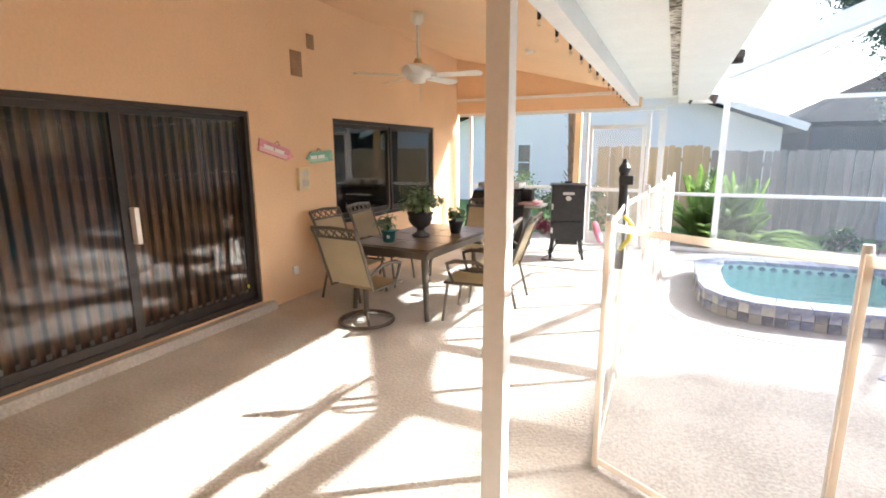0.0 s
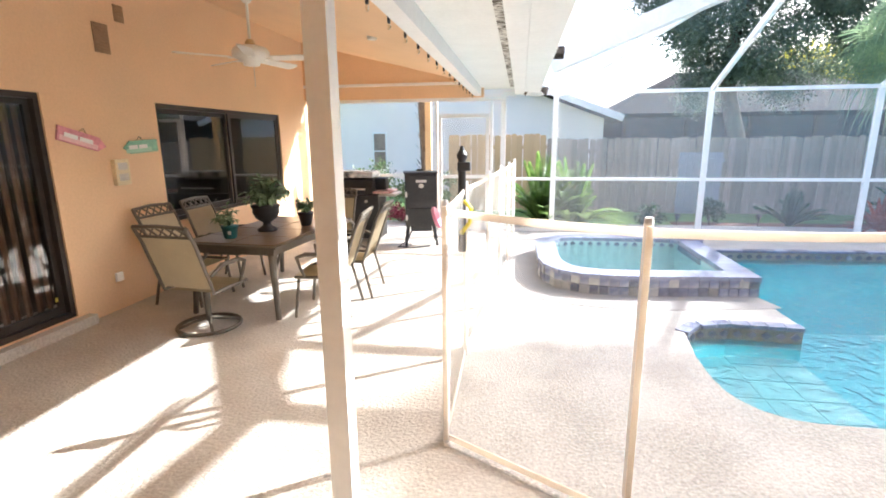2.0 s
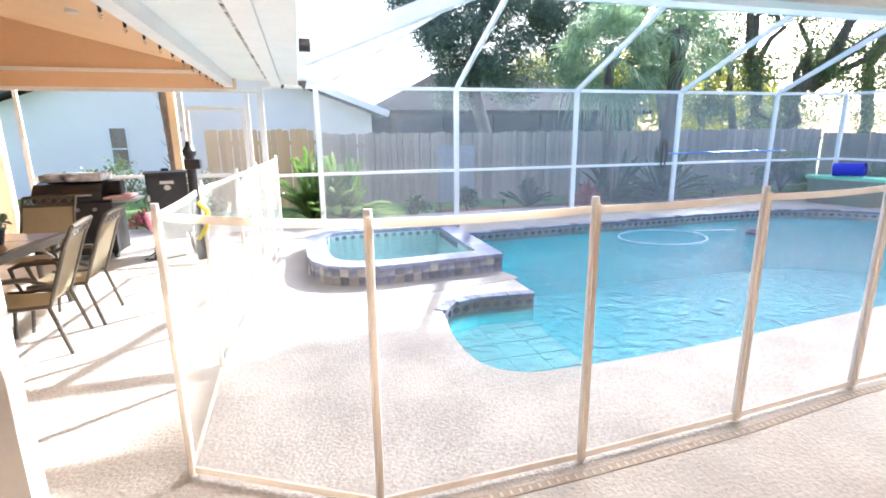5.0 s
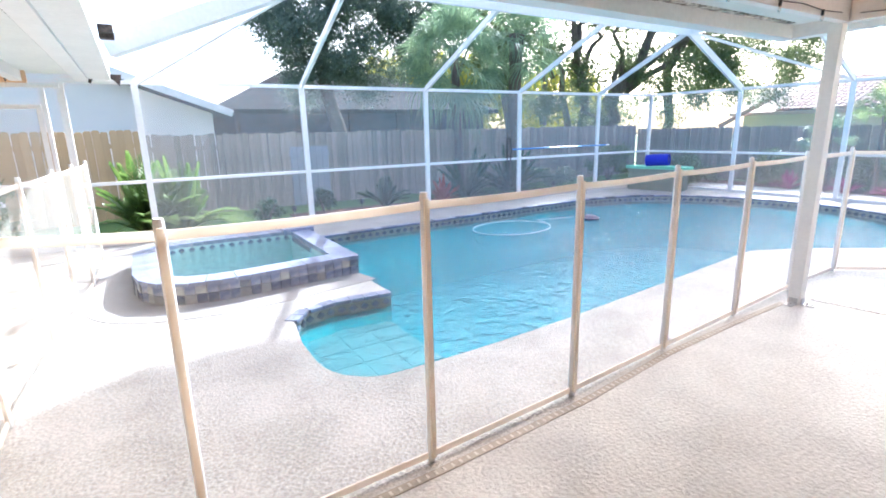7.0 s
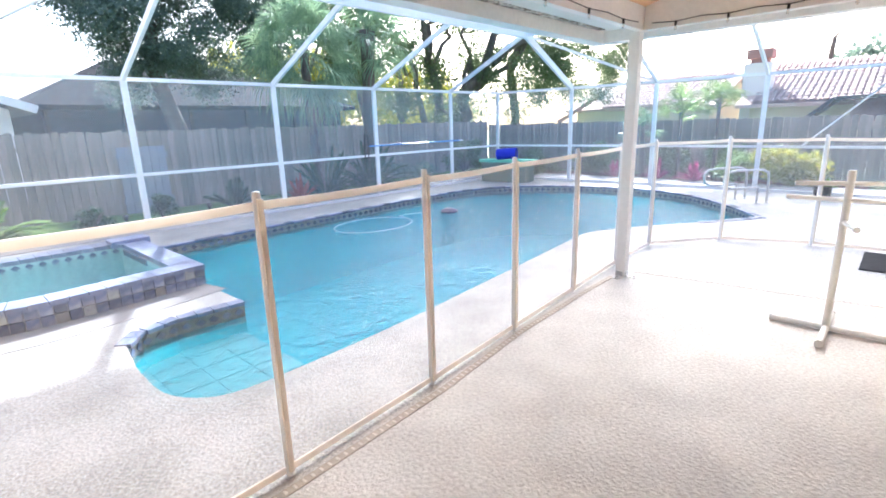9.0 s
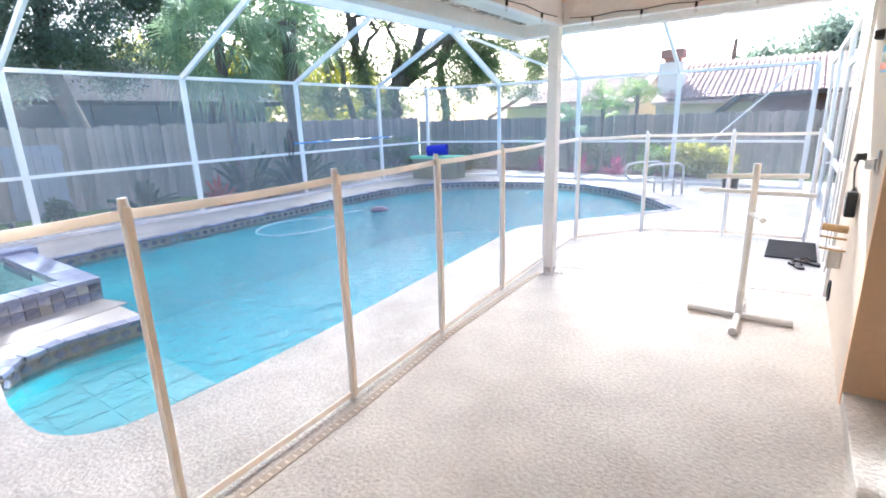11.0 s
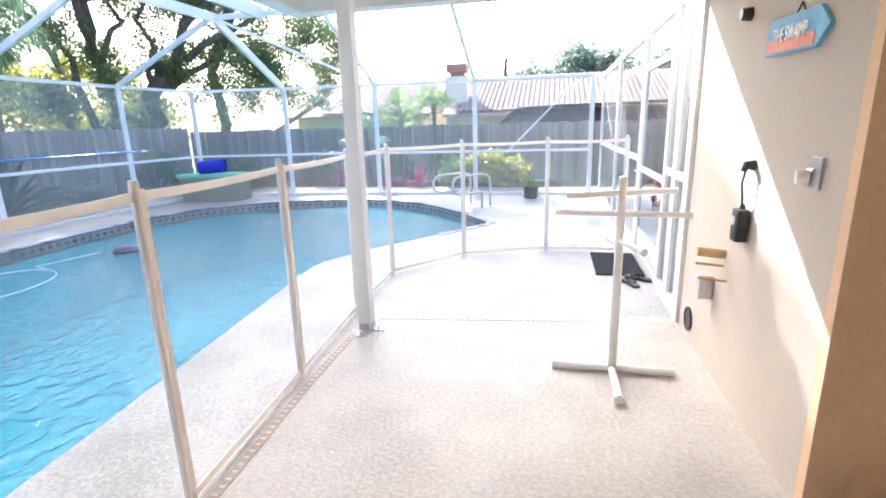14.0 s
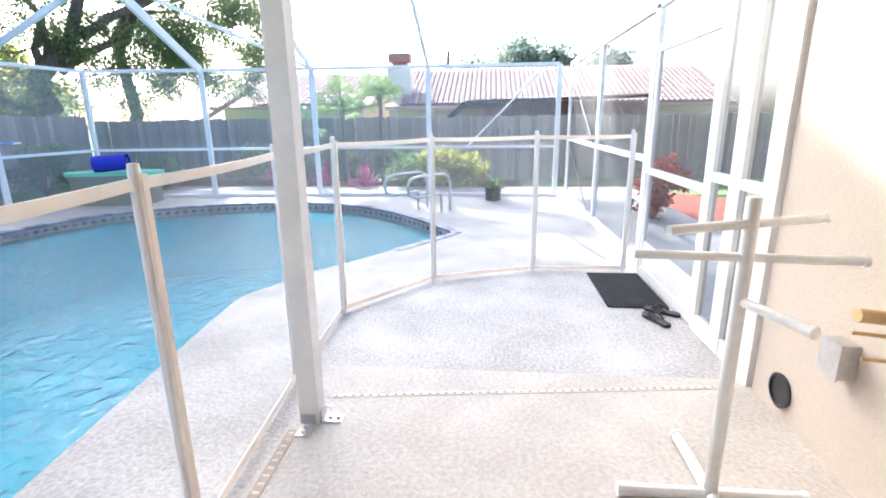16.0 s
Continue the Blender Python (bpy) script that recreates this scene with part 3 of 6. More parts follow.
HWHITE = mat("white_stucco", (0.92, 0.83, 0.77), 0.8, var=0.04, scale=1)
HYELLOW = mat("yellow_stucco", (0.72, 0.62, 0.44), 0.8, var=0.04, scale=1)
SHINGLE = mat("grey_shingles", (0.06, 0.06, 0.065), 0.95, color2=(0.13, 0.125, 0.125), scale=4, fine=30, spec=0.1)
CLAY = mat("clay_tiles", (0.46, 0.30, 0.24), 0.8, color2=(0.64, 0.48, 0.41), scale=3, fine=20)
DARKSHINGLE = mat("dark_shingles", (0.014, 0.015, 0.018), 0.95, color2=(0.03, 0.03, 0.034), scale=4, fine=30, spec=0.05)
GREYSCREEN = mat("dark_screen_wall", (0.05, 0.055, 0.065), 0.8, var=0.25, scale=2)
REDTRIM = mat("red_trim", (0.48, 0.27, 0.24), 0.8, spec=0.1)
n1 = house("neighbour_house", (-14.0, 14.9), (-2.9, 26), 2.38, 4.55, "y", HWHITE, SHINGLE, "white stucco neighbour house with a grey shingle gable roof")
part("fascia", bar((6.05, -6.1, 2.36), (0, -6.1, 4.62), 0.06, 0.2), WHITE, n1, "white gable fascia board")
nw = part("window", box((-2.2, -5.6, 0.72), (-1.7, -5.53, 2.02)), WHITE, n1, "narrow window with a white frame")
part("blind", box((-2.15, -5.615, 0.77), (-1.75, -5.601, 1.97)), mat("tan_blind", (0.30, 0.22, 0.17), 0.7, var=0.3, scale=3), nw, "tan blind behind the pane")
part("sash_bar", box((-2.15, -5.63, 1.36), (-1.75, -5.616, 1.40)), WHITE, nw)
n2 = house("screened_house", (-1.9, 17.2), (9.0, 27), 2.55, 4.4, "x", GREYSCREEN, DARKSHINGLE, "dark neighbour house with a screened porch and dark hip roof", hip=3.6)
for k in range(6):
    part("porch_post", box((-5.4 + k * 2.1, -5.0, 0), (-5.3 + k * 2.1, -4.91, 2.6)), BRONZE, n2)


def tile_roof(e, x0, x1, y0, y1, z0, z1, material):
    """Rows of barrel tiles on a slope that rises along x."""
    bm = bmesh.new()
    n = int((y1 - y0) / 0.24)
    rows = 12
    for r in range(rows):
        a, b = r / rows, (r + 1) / rows
        xa, xb, za, zb = x0 + (x1 - x0) * a, x0 + (x1 - x0) * b, z0 + (z1 - z0) * a + 0.05, z0 + (z1 - z0) * b
        for k in range(n):
            y = y0 + (k + 0.5) * (y1 - y0) / n
            prof = [(-0.115, 0), (-0.06, 0.06), (0.06, 0.06), (0.115, 0)]
            lo = [bm.verts.new((xa, y + u, za + w)) for u, w in prof]
            hi = [bm.verts.new((xb, y + u, zb + w)) for u, w in prof]
            for i in range(3):
                bm.faces.new((lo[i], lo[i + 1], hi[i + 1], hi[i]))
    return part("roof_tiles", bm, material, e, "rows of clay barrel roof tiles")


n3 = house("yellow_house", (22, 5.2), (31, 12.2), 2.2, 3.9, "y", HYELLOW, CLAY, "pale yellow house with a clay tile roof")
tile_roof(n3, -5.05, 0, -3.4, 2.0, 2.28, 4.07, CLAY)["kind"] = "stuff"
part("fascia", bar((-5.1, 4.4, 1.6), (-5.1, 1.6, 3.1), 0.08, 0.2), REDTRIM, n3, "red-brown fascia board")
n4 = house("tile_roofed_house", (21.5, -11), (31, 3.4), 2.1, 4.0, "y", HYELLOW, CLAY, "long low house with pink clay tile roof")
tile_roof(n4, -5.3, 0, -7.4, 7.2, 2.2, 4.17, CLAY)["kind"] = "stuff"
n5 = house("tile_roofed_porch", (18.5, -7.0), (21.0, -0.9), 1.3, 2.0, "y", GREYSCREEN, CLAY, "low dark porch with clay tiles and grey fascia")
tile_roof(n5, -1.75, 0, -3.3, 3.2, 1.38, 2.1, CLAY)["kind"] = "stuff"
bm = bmesh.new()
add_bar_slab(bm, [(-1.4, 4.85, 1.5), (1.2, 4.85, 1.5), (1.2, 4.03, 2.2), (-1.4, 4.03, 2.2)], 0.06)
add_bar_slab(bm, [(-1.4, 4.03, 2.2), (1.2, 4.03, 2.2), (1.2, -3.3, 2.35), (-1.4, -3.3, 2.35)], 0.06)
part("upper_roof", bm, CLAY, n5)
for p, q in (((-1.44, 4.85, 1.5), (-1.44, 4.03, 2.2)), ((-1.44, 4.0, 2.2), (-1.44, -3.3, 2.35))):
    part("fascia", bar(p, q, 0.06, 0.14), BRONZE, n5, "dark fascia board")
ch = tagged(empty("chimney", (22.6, 3.4, 0)), "white stucco chimney with a red-brown metal cap", "chimney")
part("shaft", box((-0.5, -0.55, 0), (0.5, 0.55, 3.9), 0.02), HWHITE, ch)
part("cap", box((-0.45, -0.5, 4.1), (0.45, 0.5, 4.5), 0.03), REDTRIM, ch, "red-brown chimney cap")
part("cap_base", box((-0.3, -0.35, 3.9), (0.3, 0.35, 4.1)), REDTRIM, ch)


# ---- trees and plants ----
def add_leaf(bm, c, d, w, l):
    d = d.normalized()
    a, _ = frame_of(d)
    v = [bm.verts.new(p) for p in (c, c + d * l * 0.5 + a * w, c + d * l, c + d * l * 0.5 - a * w)]
    bm.faces.new(v)


def leaf_cloud(blobs, count, size, seed, droop=0.3):
    """Leaves in uneven clumps: verts and faces at once."""
    rnd = np.random.RandomState(seed)
    vol = np.array([b[1] ** 2 for b in blobs])
    pick = rnd.choice(len(blobs), count, p=vol / vol.sum())
    c = np.array([b[0] for b in blobs])[pick]
    r = np.array([b[1] for b in blobs])[pick]
    u = rnd.normal(size=(count, 3))
    u /= np.linalg.norm(u, axis=1)[:, None]
    rad = r * rnd.uniform(0.35, 1.05, count) * (1 + 0.25 * np.sin(u[:, 0] * 7 + u[:, 1] * 5))
    p = c + u * rad[:, None] * np.array([1, 1, 0.75])
    d = rnd.normal(size=(count, 3)) + u * 0.6
    d[:, 2] -= droop
    d /= np.linalg.norm(d, axis=1)[:, None]
    s = np.cross(d, rnd.normal(size=(count, 3)))
    s /= np.linalg.norm(s, axis=1)[:, None]
    l = size * rnd.uniform(0.6, 1.4, count)[:, None]
    v = np.stack([p, p + d * l * 0.5 + s * l * 0.28, p + d * l, p + d * l * 0.5 - s * l * 0.28], 1).reshape(-1, 3)
    me = bpy.data.meshes.new("crown")
    me.from_pydata(v.tolist(), [], np.arange(count * 4).reshape(-1, 4).tolist())
    return me


def crown(parent, blobs, count, size, seed, material, label="", origin=(0, 0, 0), name="crown"):
    o = Vector(origin)
    me = leaf_cloud([(tuple(Vector(c) - o), r) for c, r in blobs], count, size, seed)
    me.materials.append(material)
    ob = new(name, me)
    ob.parent = parent
    if label:
        ob["label"] = label
    return ob


def limb_path(p, q, bend, n, rnd):
    p, q = Vector(p), Vector(q)
    return [p.lerp(q, i / n) + Vector((rnd.uniform(-1, 1), rnd.uniform(-1, 1), rnd.uniform(-0.6, 0.6))) * bend * math.sin(math.pi * i / n) + Vector((0, 0, bend * math.sin(math.pi * i / n))) for i in range(n + 1)]


def tree(name, base, limbs, blobs, count, size, seed, material, label, r0=0.4):
    rnd = random.Random(seed)
    e = tagged(empty(name, base), label, "tree")
    o = Vector(base)
    bm = bmesh.new()
    for p, q, ra, rb in limbs:
        path = limb_path(Vector(p) - o, Vector(q) - o, 0.18 * (Vector(q) - Vector(p)).length * 0.4, 6, rnd)
        add_tube(bm, path, [ra + (rb - ra) * i / 6 for i in range(7)], 9)
        for k in (3, 4, 5, 6):
            d = Vector((rnd.uniform(-1, 1), rnd.uniform(-1, 1), rnd.uniform(-0.1, 0.9)))
            add_tube(bm, [path[k], path[k] + d * 0.9, path[k] + d * 1.6 + Vector((0, 0, 0.3))], [rb * 0.6, rb * 0.35, rb * 0.12], 5)
    part("trunk", bm, BARK, e, smooth=True)
    crown(e, blobs, count, size, seed, material, origin=base)
    return e


def blobs_in(c, r, n, br, seed):
    rnd = random.Random(seed)
    out = []
    while len(out) < n:
        u = Vector((rnd.uniform(-1, 1), rnd.uniform(-1, 1), rnd.uniform(-1, 1)))
        if u.length < 1:
            out.append(((c[0] + u.x * r[0], c[1] + u.y * r[1], c[2] + u.z * r[2]), br * rnd.uniform(0.6, 1.25)))
    return out


tree("oak_tree", (11.3, 13.2, -0.1),
     [((11.3, 13.2, -0.1), (12.4, 11.6, 3.6), 0.36, 0.26), ((11.3, 13.2, 0.4), (10.2, 12.6, 5.5), 0.24, 0.12), ((12.3, 11.7, 3.2), (14.2, 9.6, 8.5), 0.2, 0.08),
      ((12.2, 11.8, 3.0), (16.5, 11.0, 5.4), 0.15, 0.05), ((11.2, 13.2, 0.2), (9.2, 13.4, 5.2), 0.17, 0.07), ((12.6, 11.2, 4.0), (17.5, 9.6, 6.4), 0.15, 0.05),
      ((10.4, 12.7, 4.0), (8.0, 11.8, 7.5), 0.13, 0.05), ((10.6, 12.9, 3.2), (13.0, 13.4, 7.0), 0.12, 0.05), ((9.6, 13.3, 3.6), (7.0, 13.0, 6.6), 0.09, 0.03),
      ((12.0, 12.1, 2.6), (11.0, 11.2, 6.8), 0.12, 0.04), ((13.4, 10.6, 5.6), (15.8, 11.6, 8.0), 0.09, 0.03)],
     blobs_in((9.0, 13.4, 5.4), (3.1, 1.8, 2.8), 40, 0.72, 3) + blobs_in((14.8, 11.2, 4.6), (3.8, 1.8, 2.6), 58, 0.7, 4) + blobs_in((18.6, 9.8, 4.9), (3.8, 1.6, 2.6), 48, 0.75, 6)
     + blobs_in((12.5, 12.6, 6.6), (4.0, 2.0, 1.8), 26, 0.65, 5) + blobs_in((10.5, 12.2, 2.4), (3.2, 1.0, 0.9), 22, 0.5, 7),
     150000, 0.085, 11, LEAF, "sprawling oak tree with thick leaning trunks behind the fence")
# Added tree: its crown is out of view, clumped to shade deck, pool, pier.
tree("oak_tree", (15.5, 12.6, -0.1), [((15.5, 12.6, -0.1), (14.8, 9.6, 9.5), 0.22, 0.14), ((14.8, 9.6, 9.0), (11.0, 8.6, 11.6), 0.2, 0.06), ((14.8, 9.6, 9.2), (17.5, 8.4, 12.0), 0.2, 0.06)],
     blobs_in((15.5, 10.7, 12.0), (5.6, 2.3, 1.5), 60, 0.8, 8) + blobs_in((14.3, 11.6, 12.0), (5.5, 1.0, 0.6), 34, 0.5, 18) + blobs_in((15.8, 9.4, 12.0), (4.5, 0.9, 0.6), 22, 0.45, 19) + blobs_in((21.3, 9.2, 12.0), (3.5, 2.6, 1.5), 9, 0.6, 9) + blobs_in((15.6, 6.9, 12.0), (1.3, 1.1, 0.6), 8, 0.42, 10) + blobs_in((15.4, 8.1, 12.0), (0.8, 0.5, 0.4), 8, 0.45, 17) + blobs_in((17.8, 7.1, 12.0), (1.8, 1.2, 0.6), 9, 0.5, 16) + blobs_in((15.1, 7.7, 12.0), (1.15, 0.75, 0.4), 24, 0.36, 28) + blobs_in((12.0, 9.9, 12.0), (1.1, 1.0, 0.5), 12, 0.6, 29) + blobs_in((17.3, 13.7, 12.0), (4.2, 2.0, 1.2), 44, 0.8, 27) + blobs_in((11.6, 10.1, 12.0), (1.7, 0.9, 0.4), 30, 0.42, 30) + blobs_in((14.0, 11.0, 12.0), (1.9, 0.8, 0.4), 26, 0.45, 31), 120000, 0.2, 12, LEAF, "unseen high canopy added to shade the patio, deck and pool")
tree("juniper_tree", (1.2, 15.4, -0.1), [((1.2, 15.4, -0.1), (1.2, 15.4, 7.0), 0.3, 0.1)],
     blobs_in((0.9, 15.2, 5.5), (2.9, 1.8, 3.0), 60, 0.7, 21) + blobs_in((4.4, 16.0, 6.2), (2.6, 1.5, 2.6), 34, 0.75, 22), 130000, 0.085, 13, LEAF2, "dense blue-green evergreen tree behind the fence")
tree("slender_tree", (8.0, 14.4, -0.1), [((8.0, 14.4, -0.1), (7.4, 14.2, 8.0), 0.13, 0.05), ((8.3, 14.4, 1.0), (9.0, 14.6, 8.0), 0.09, 0.04), ((6.2, 14.6, -0.1), (5.8, 14.4, 7.0), 0.08, 0.04)],
     blobs_in((7.6, 14.0, 5.6), (1.6, 1.2, 2.4), 16, 0.6, 31), 9000, 0.15, 14, LEAF, "slender tree with sparse leaves behind the fence")


def fan_frond(bm, base, direction, radius, rnd, n=24, droop=0.4):
    """A palmetto leaf: narrow folded segments that spread from the stalk's end and hang at their tips."""
    d = direction.normalized()
    a, b = frame_of(d)
    spin = rnd.uniform(-0.9, 0.9)
    a, b = a * math.cos(spin) + b * math.sin(spin), b * math.cos(spin) - a * math.sin(spin)
    hub = base + d * radius * 0.85 + Vector((0, 0, -0.12 * radius))
    add_tube(bm, [base, base.lerp(hub, 0.5) + Vector((0, 0, 0.06)), hub], [0.018, 0.014, 0.01], 4)
    for k in range(n):
        t = (k / (n - 1) - 0.5) * 3.6 + rnd.uniform(-0.04, 0.04)
        s = d * math.cos(t) + a * math.sin(t)
        l = radius * rnd.uniform(0.7, 1.0) * (1 - 0.08 * abs(t))
        mid = hub + s * l * 0.5 + b * 0.05
        near = hub + s * l * 0.78 - Vector((0, 0, 0.10 * l))
        tip = hub + s * l * 0.95 + Vector((0, 0, -droop * l * rnd.uniform(0.6, 1.5)))
        w = b.cross(s).normalized() * 0.021 * radius
        v = [bm.verts.new(p) for p in (hub, mid + w, near + w * 0.6, tip, near - w * 0.6, mid - w)]
        bm.faces.new((v[0], v[1], v[5])), bm.faces.new((v[1], v[2], v[4], v[5])), bm.faces.new((v[2], v[3], v[4]))


def fan_palm(base, height, radius, fronds, seed, label, lean=(0.1, 0), trunk=0.13, low=-50, droop=0.4, leaves=PALM):
    rnd = random.Random(seed)
    e = tagged(empty("fan_palm", base), label, "palm tree")
    top = Vector((lean[0], lean[1], height))
    part("trunk", tube([(0, 0, 0), (lean[0] * 0.3, lean[1] * 0.3, height * 0.35), (lean[0] * 0.7, lean[1] * 0.7, height * 0.75), top], [trunk * 1.25, trunk, trunk * 0.9, trunk * 1.1], 10), BARK, e, smooth=True)
    bm = bmesh.new()
    for k in range(fronds):
        az, el = 2.4 * k + rnd.uniform(-0.3, 0.3), radians(low + (82 - low) * ((k + rnd.random()) / fronds))
        d = Vector((math.cos(az) * math.cos(el), math.sin(az) * math.cos(el), math.sin(el)))
        fan_frond(bm, top + Vector((0, 0, rnd.uniform(-0.3, 0.1))), d, radius * rnd.uniform(0.8, 1.1), rnd, droop=droop)
    part("crown", bm, leaves, e, "drooping fan-shaped palm leaves")
    return e


fan_palm((2.45, 9.3, -0.08), 3.75, 1.0, 46, 41, "fan palm with a brown trunk before the garden fence", (-0.15, 0), 0.12, -62, 0.6)
fan_palm((4.4, 9.5, -0.08), 4.3, 0.95, 36, 42, "tall fan palm beside the garden fence", (0.15, 0), 0.2, -50, 0.5)
fan_palm((9.7, 2.55, -0.08), 1.95, 0.46, 20, 43, "small fan palm in the mulch bed behind the pool", (-0.1, 0), 0.05, 0, 0.15, YOUNG)
fan_palm((9.8, 1.65, -0.08), 2.15, 0.46, 20, 44, "small fan palm in the mulch bed behind the pool", (-0.15, 0), 0.05, 0, 0.15, YOUNG)
fan_palm((9.7, 3.5, -0.08), 1.5, 0.45, 16, 45, "small dark fan palm in the mulch bed", (0, 0.1), 0.05, 0, 0.15)


def frond_plant(name, base, n, length, width, seed, material, label, el=(20, 80), pinnate=False, category="plant", arch=0.5, leaf=0.02):
    rnd = random.Random(seed)
    e = tagged(empty(name, base), label, category)
    bm = bmesh.new()
    for k in range(n):
        az, a = rnd.uniform(0, 2 * math.pi), radians(rnd.uniform(*el))
        l = length * rnd.uniform(0.7, 1.1)
        h = Vector((math.cos(az), math.sin(az), 0))
        side = Vector((-h.y, h.x, 0))
        pts = []
        for i in range(7):
            t = i / 6
            pts.append(h * (l * t * math.cos(a)) + Vector((0, 0, l * (t * math.sin(a) - arch * t * t * math.cos(a)))) + h * 0.03)
        if pinnate:
            add_tube(bm, pts, [0.012, 0.011, 0.01, 0.009, 0.008, 0.006, 0.004], 4, False)
            for i in range(1, 22):
                t = i / 22
                j = min(5, int(t * 6))
                c = pts[j].lerp(pts[j + 1], t * 6 - j)
                w = width * math.sin(math.pi * min(0.97, t * 0.9 + 0.1))
                for s in (-1, 1):
                    d = side * s * w + (pts[j + 1] - pts[j]) * 0.5 + Vector((0, 0, 0.03))
                    v = [bm.verts.new(q) for q in (c + h * leaf, c + d * 0.5 + h * leaf * 1.3, c + d, c + d * 0.45 - h * leaf * 0.6, c - h * leaf * 0.6)]
                    bm.faces.new(v)
        else:
            prev = None
            for i, c in enumerate(pts):
                t = i / 6
                w = width * (0.35 + 1.3 * t) * (1 - t) ** 0.6 + 0.004
                pair = (bm.verts.new(c - side * w + Vector((0, 0, w * 0.4))), bm.verts.new(c), bm.verts.new(c + side * w + Vector((0, 0, w * 0.4))))
                if prev:
                    bm.faces.new((prev[0], prev[1], pair[1], pair[0])), bm.faces.new((prev[1], prev[2], pair[2], pair[1]))
                prev = pair
    part("leaves", bm, material, e)
    return e


frond_plant("ginger_plant", (-5.05, 8.0, -0.05), 46, 1.45, 0.23, 51, LIME, "large bright green ginger clump behind the spa", (35, 86), True, arch=0.7, leaf=0.03)
frond_plant("ginger_plant", (-4.45, 8.1, -0.05), 46, 1.4, 0.23, 52, LIME, "large bright green ginger clump behind the spa", (30, 86), True, arch=0.7, leaf=0.03)
frond_plant("sago_palm", (-0.3, 8.3, -0.05), 26, 0.85, 0.12, 53, CYCAD, "young sago palm on the lawn by the fence", (35, 85), True, "palm")
frond_plant("sago_palm", (1.9, 8.2, -0.05), 60, 1.35, 0.17, 54, CYCAD, "broad dark sago palm beside the screen", (10, 75), True, "palm")
frond_plant("sago_palm", (3.4, 8.3, -0.05), 52, 1.5, 0.17, 55, CYCAD, "tall dark sago palm beside the screen", (20, 80), True, "palm")
frond_plant("croton_plant", (1.0, 7.9, -0.05), 80, 0.7, 0.05, 56, RED, "red-leaved croton beside the sago palm", (20, 85))
for x, y, s in ((9.3, 4.2, 61), (9.2, 2.9, 62), (9.0, 1.9, 63), (9.2, 0.9, 64)):
    frond_plant("cordyline", (x, y, -0.05), 34, 0.6, 0.045, s, PINK, "magenta-leaved cordyline in the mulch bed", (30, 88))


def bush(name, base, r, h, count, size, seed, material, label):
    e = tagged(empty(name, base), label, "bush")
    rnd = random.Random(seed)
    bm = bmesh.new()
    for k in range(7):
        a = rnd.uniform(0, 6.28)
        add_tube(bm, [(0, 0, 0), (math.cos(a) * r * 0.4, math.sin(a) * r * 0.4, h * 0.5), (math.cos(a) * r * 0.7, math.sin(a) * r * 0.7, h * 0.85)], [0.02, 0.012, 0.005], 5)
    part("stems", bm, BARK, e)
    crown(e, blobs_in((0, 0, h * 0.55), (r, r, h * 0.4), 14, r * 0.4, seed), count, size, seed, material, name="leaves")
    return e


bush("croton_bush", (9.3, -0.1, -0.05), 0.75, 0.95, 2800, 0.12, 71, YELLOW, "yellow and green croton bush in the bed")
bush("croton_bush", (9.2, 0.9, -0.05), 0.5, 0.7, 1500, 0.08, 72, LIME, "green shrub beside the croton bush")
bush("hedge_bush", (9.9, 4.9, -0.05), 0.7, 1.1, 2600, 0.09, 82, LEAF, "dark green shrub in the mulch bed by the fence")
bush("hedge_bush", (10.0, 3.0, -0.05), 0.6, 0.9, 2200, 0.09, 83, LEAF, "dark green shrub in the mulch bed by the fence")
bush("hedge_bush", (10.2, 1.2, -0.05), 0.7, 1.0, 2600, 0.09, 84, GINGER, "dense green shrub behind the croton bush")
bush("hedge_bush", (7.6, 8.6, -0.05), 0.7, 1.2, 2600, 0.09, 85, LEAF, "dark green shrub in the fence corner")
bush("round_bush", (-1.75, 8.3, -0.05), 0.22, 0.5, 900, 0.06, 73, CYCAD, "small dark round bush by the fence")
bush("flower_bush", (-3.0, 8.0, -0.05), 0.26, 0.42, 900, 0.06, 74, CYCAD, "small dark bush with a few red flowers")
bush("hedge_bush", (8.6, 6.6, -0.05), 0.8, 0.8, 2500, 0.08, 75, LEAF, "dark green shrub behind the pool corner")
bush("hedge_bush", (5.0, 8.3, -0.05), 0.6, 0.7, 1800, 0.08, 76, LEAF2, "dark green shrub beside the screen")
bush("hedge_bush", (-7.6, 9.3, -0.05), 0.7, 1.0, 1800, 0.09, 77, LEAF, "green shrub before the tan fence")
bush("hedge_bush", (-9.4, 10.9, -0.05), 0.8, 1.1, 1800, 0.09, 78, LEAF, "green shrub beside the white house")
bush("red_bush", (5.4, -3.4, -0.05), 0.4, 0.95, 1500, 0.08, 79, RED, "red-leaved bush in the red mulch bed")
bush("green_bush", (1.0, -2.95, -0.05), 0.28, 0.9, 1500, 0.06, 80, LEAF, "green bush outside the screen by the wall")
bush("red_flower_bush", (-8.0, 7.9, -0.05), 0.35, 0.4, 900, 0.06, 81, mat("dark_pink_leaves", (0.22, 0.03, 0.06), 0.6), "low plants with dark pink leaves by the grill")
tree("distant_tree", (19, -20, -0.1), [((19, -20, -0.1), (19, -20, 6), 0.3, 0.1)], blobs_in((19, -20, 5.5), (4, 4, 2.6), 26, 1.2, 91), 12000, 0.3, 91, LEAF, "leafy tree beyond the long fence")
tree("distant_tree", (34, 2, -0.1), [((34, 2, -0.1), (34, 2, 6), 0.3, 0.1)], blobs_in((36, -4, 4.1), (4, 8, 2.0), 30, 1.2, 92), 14000, 0.35, 92, LEAF2, "leafy trees behind the tiled roofs")
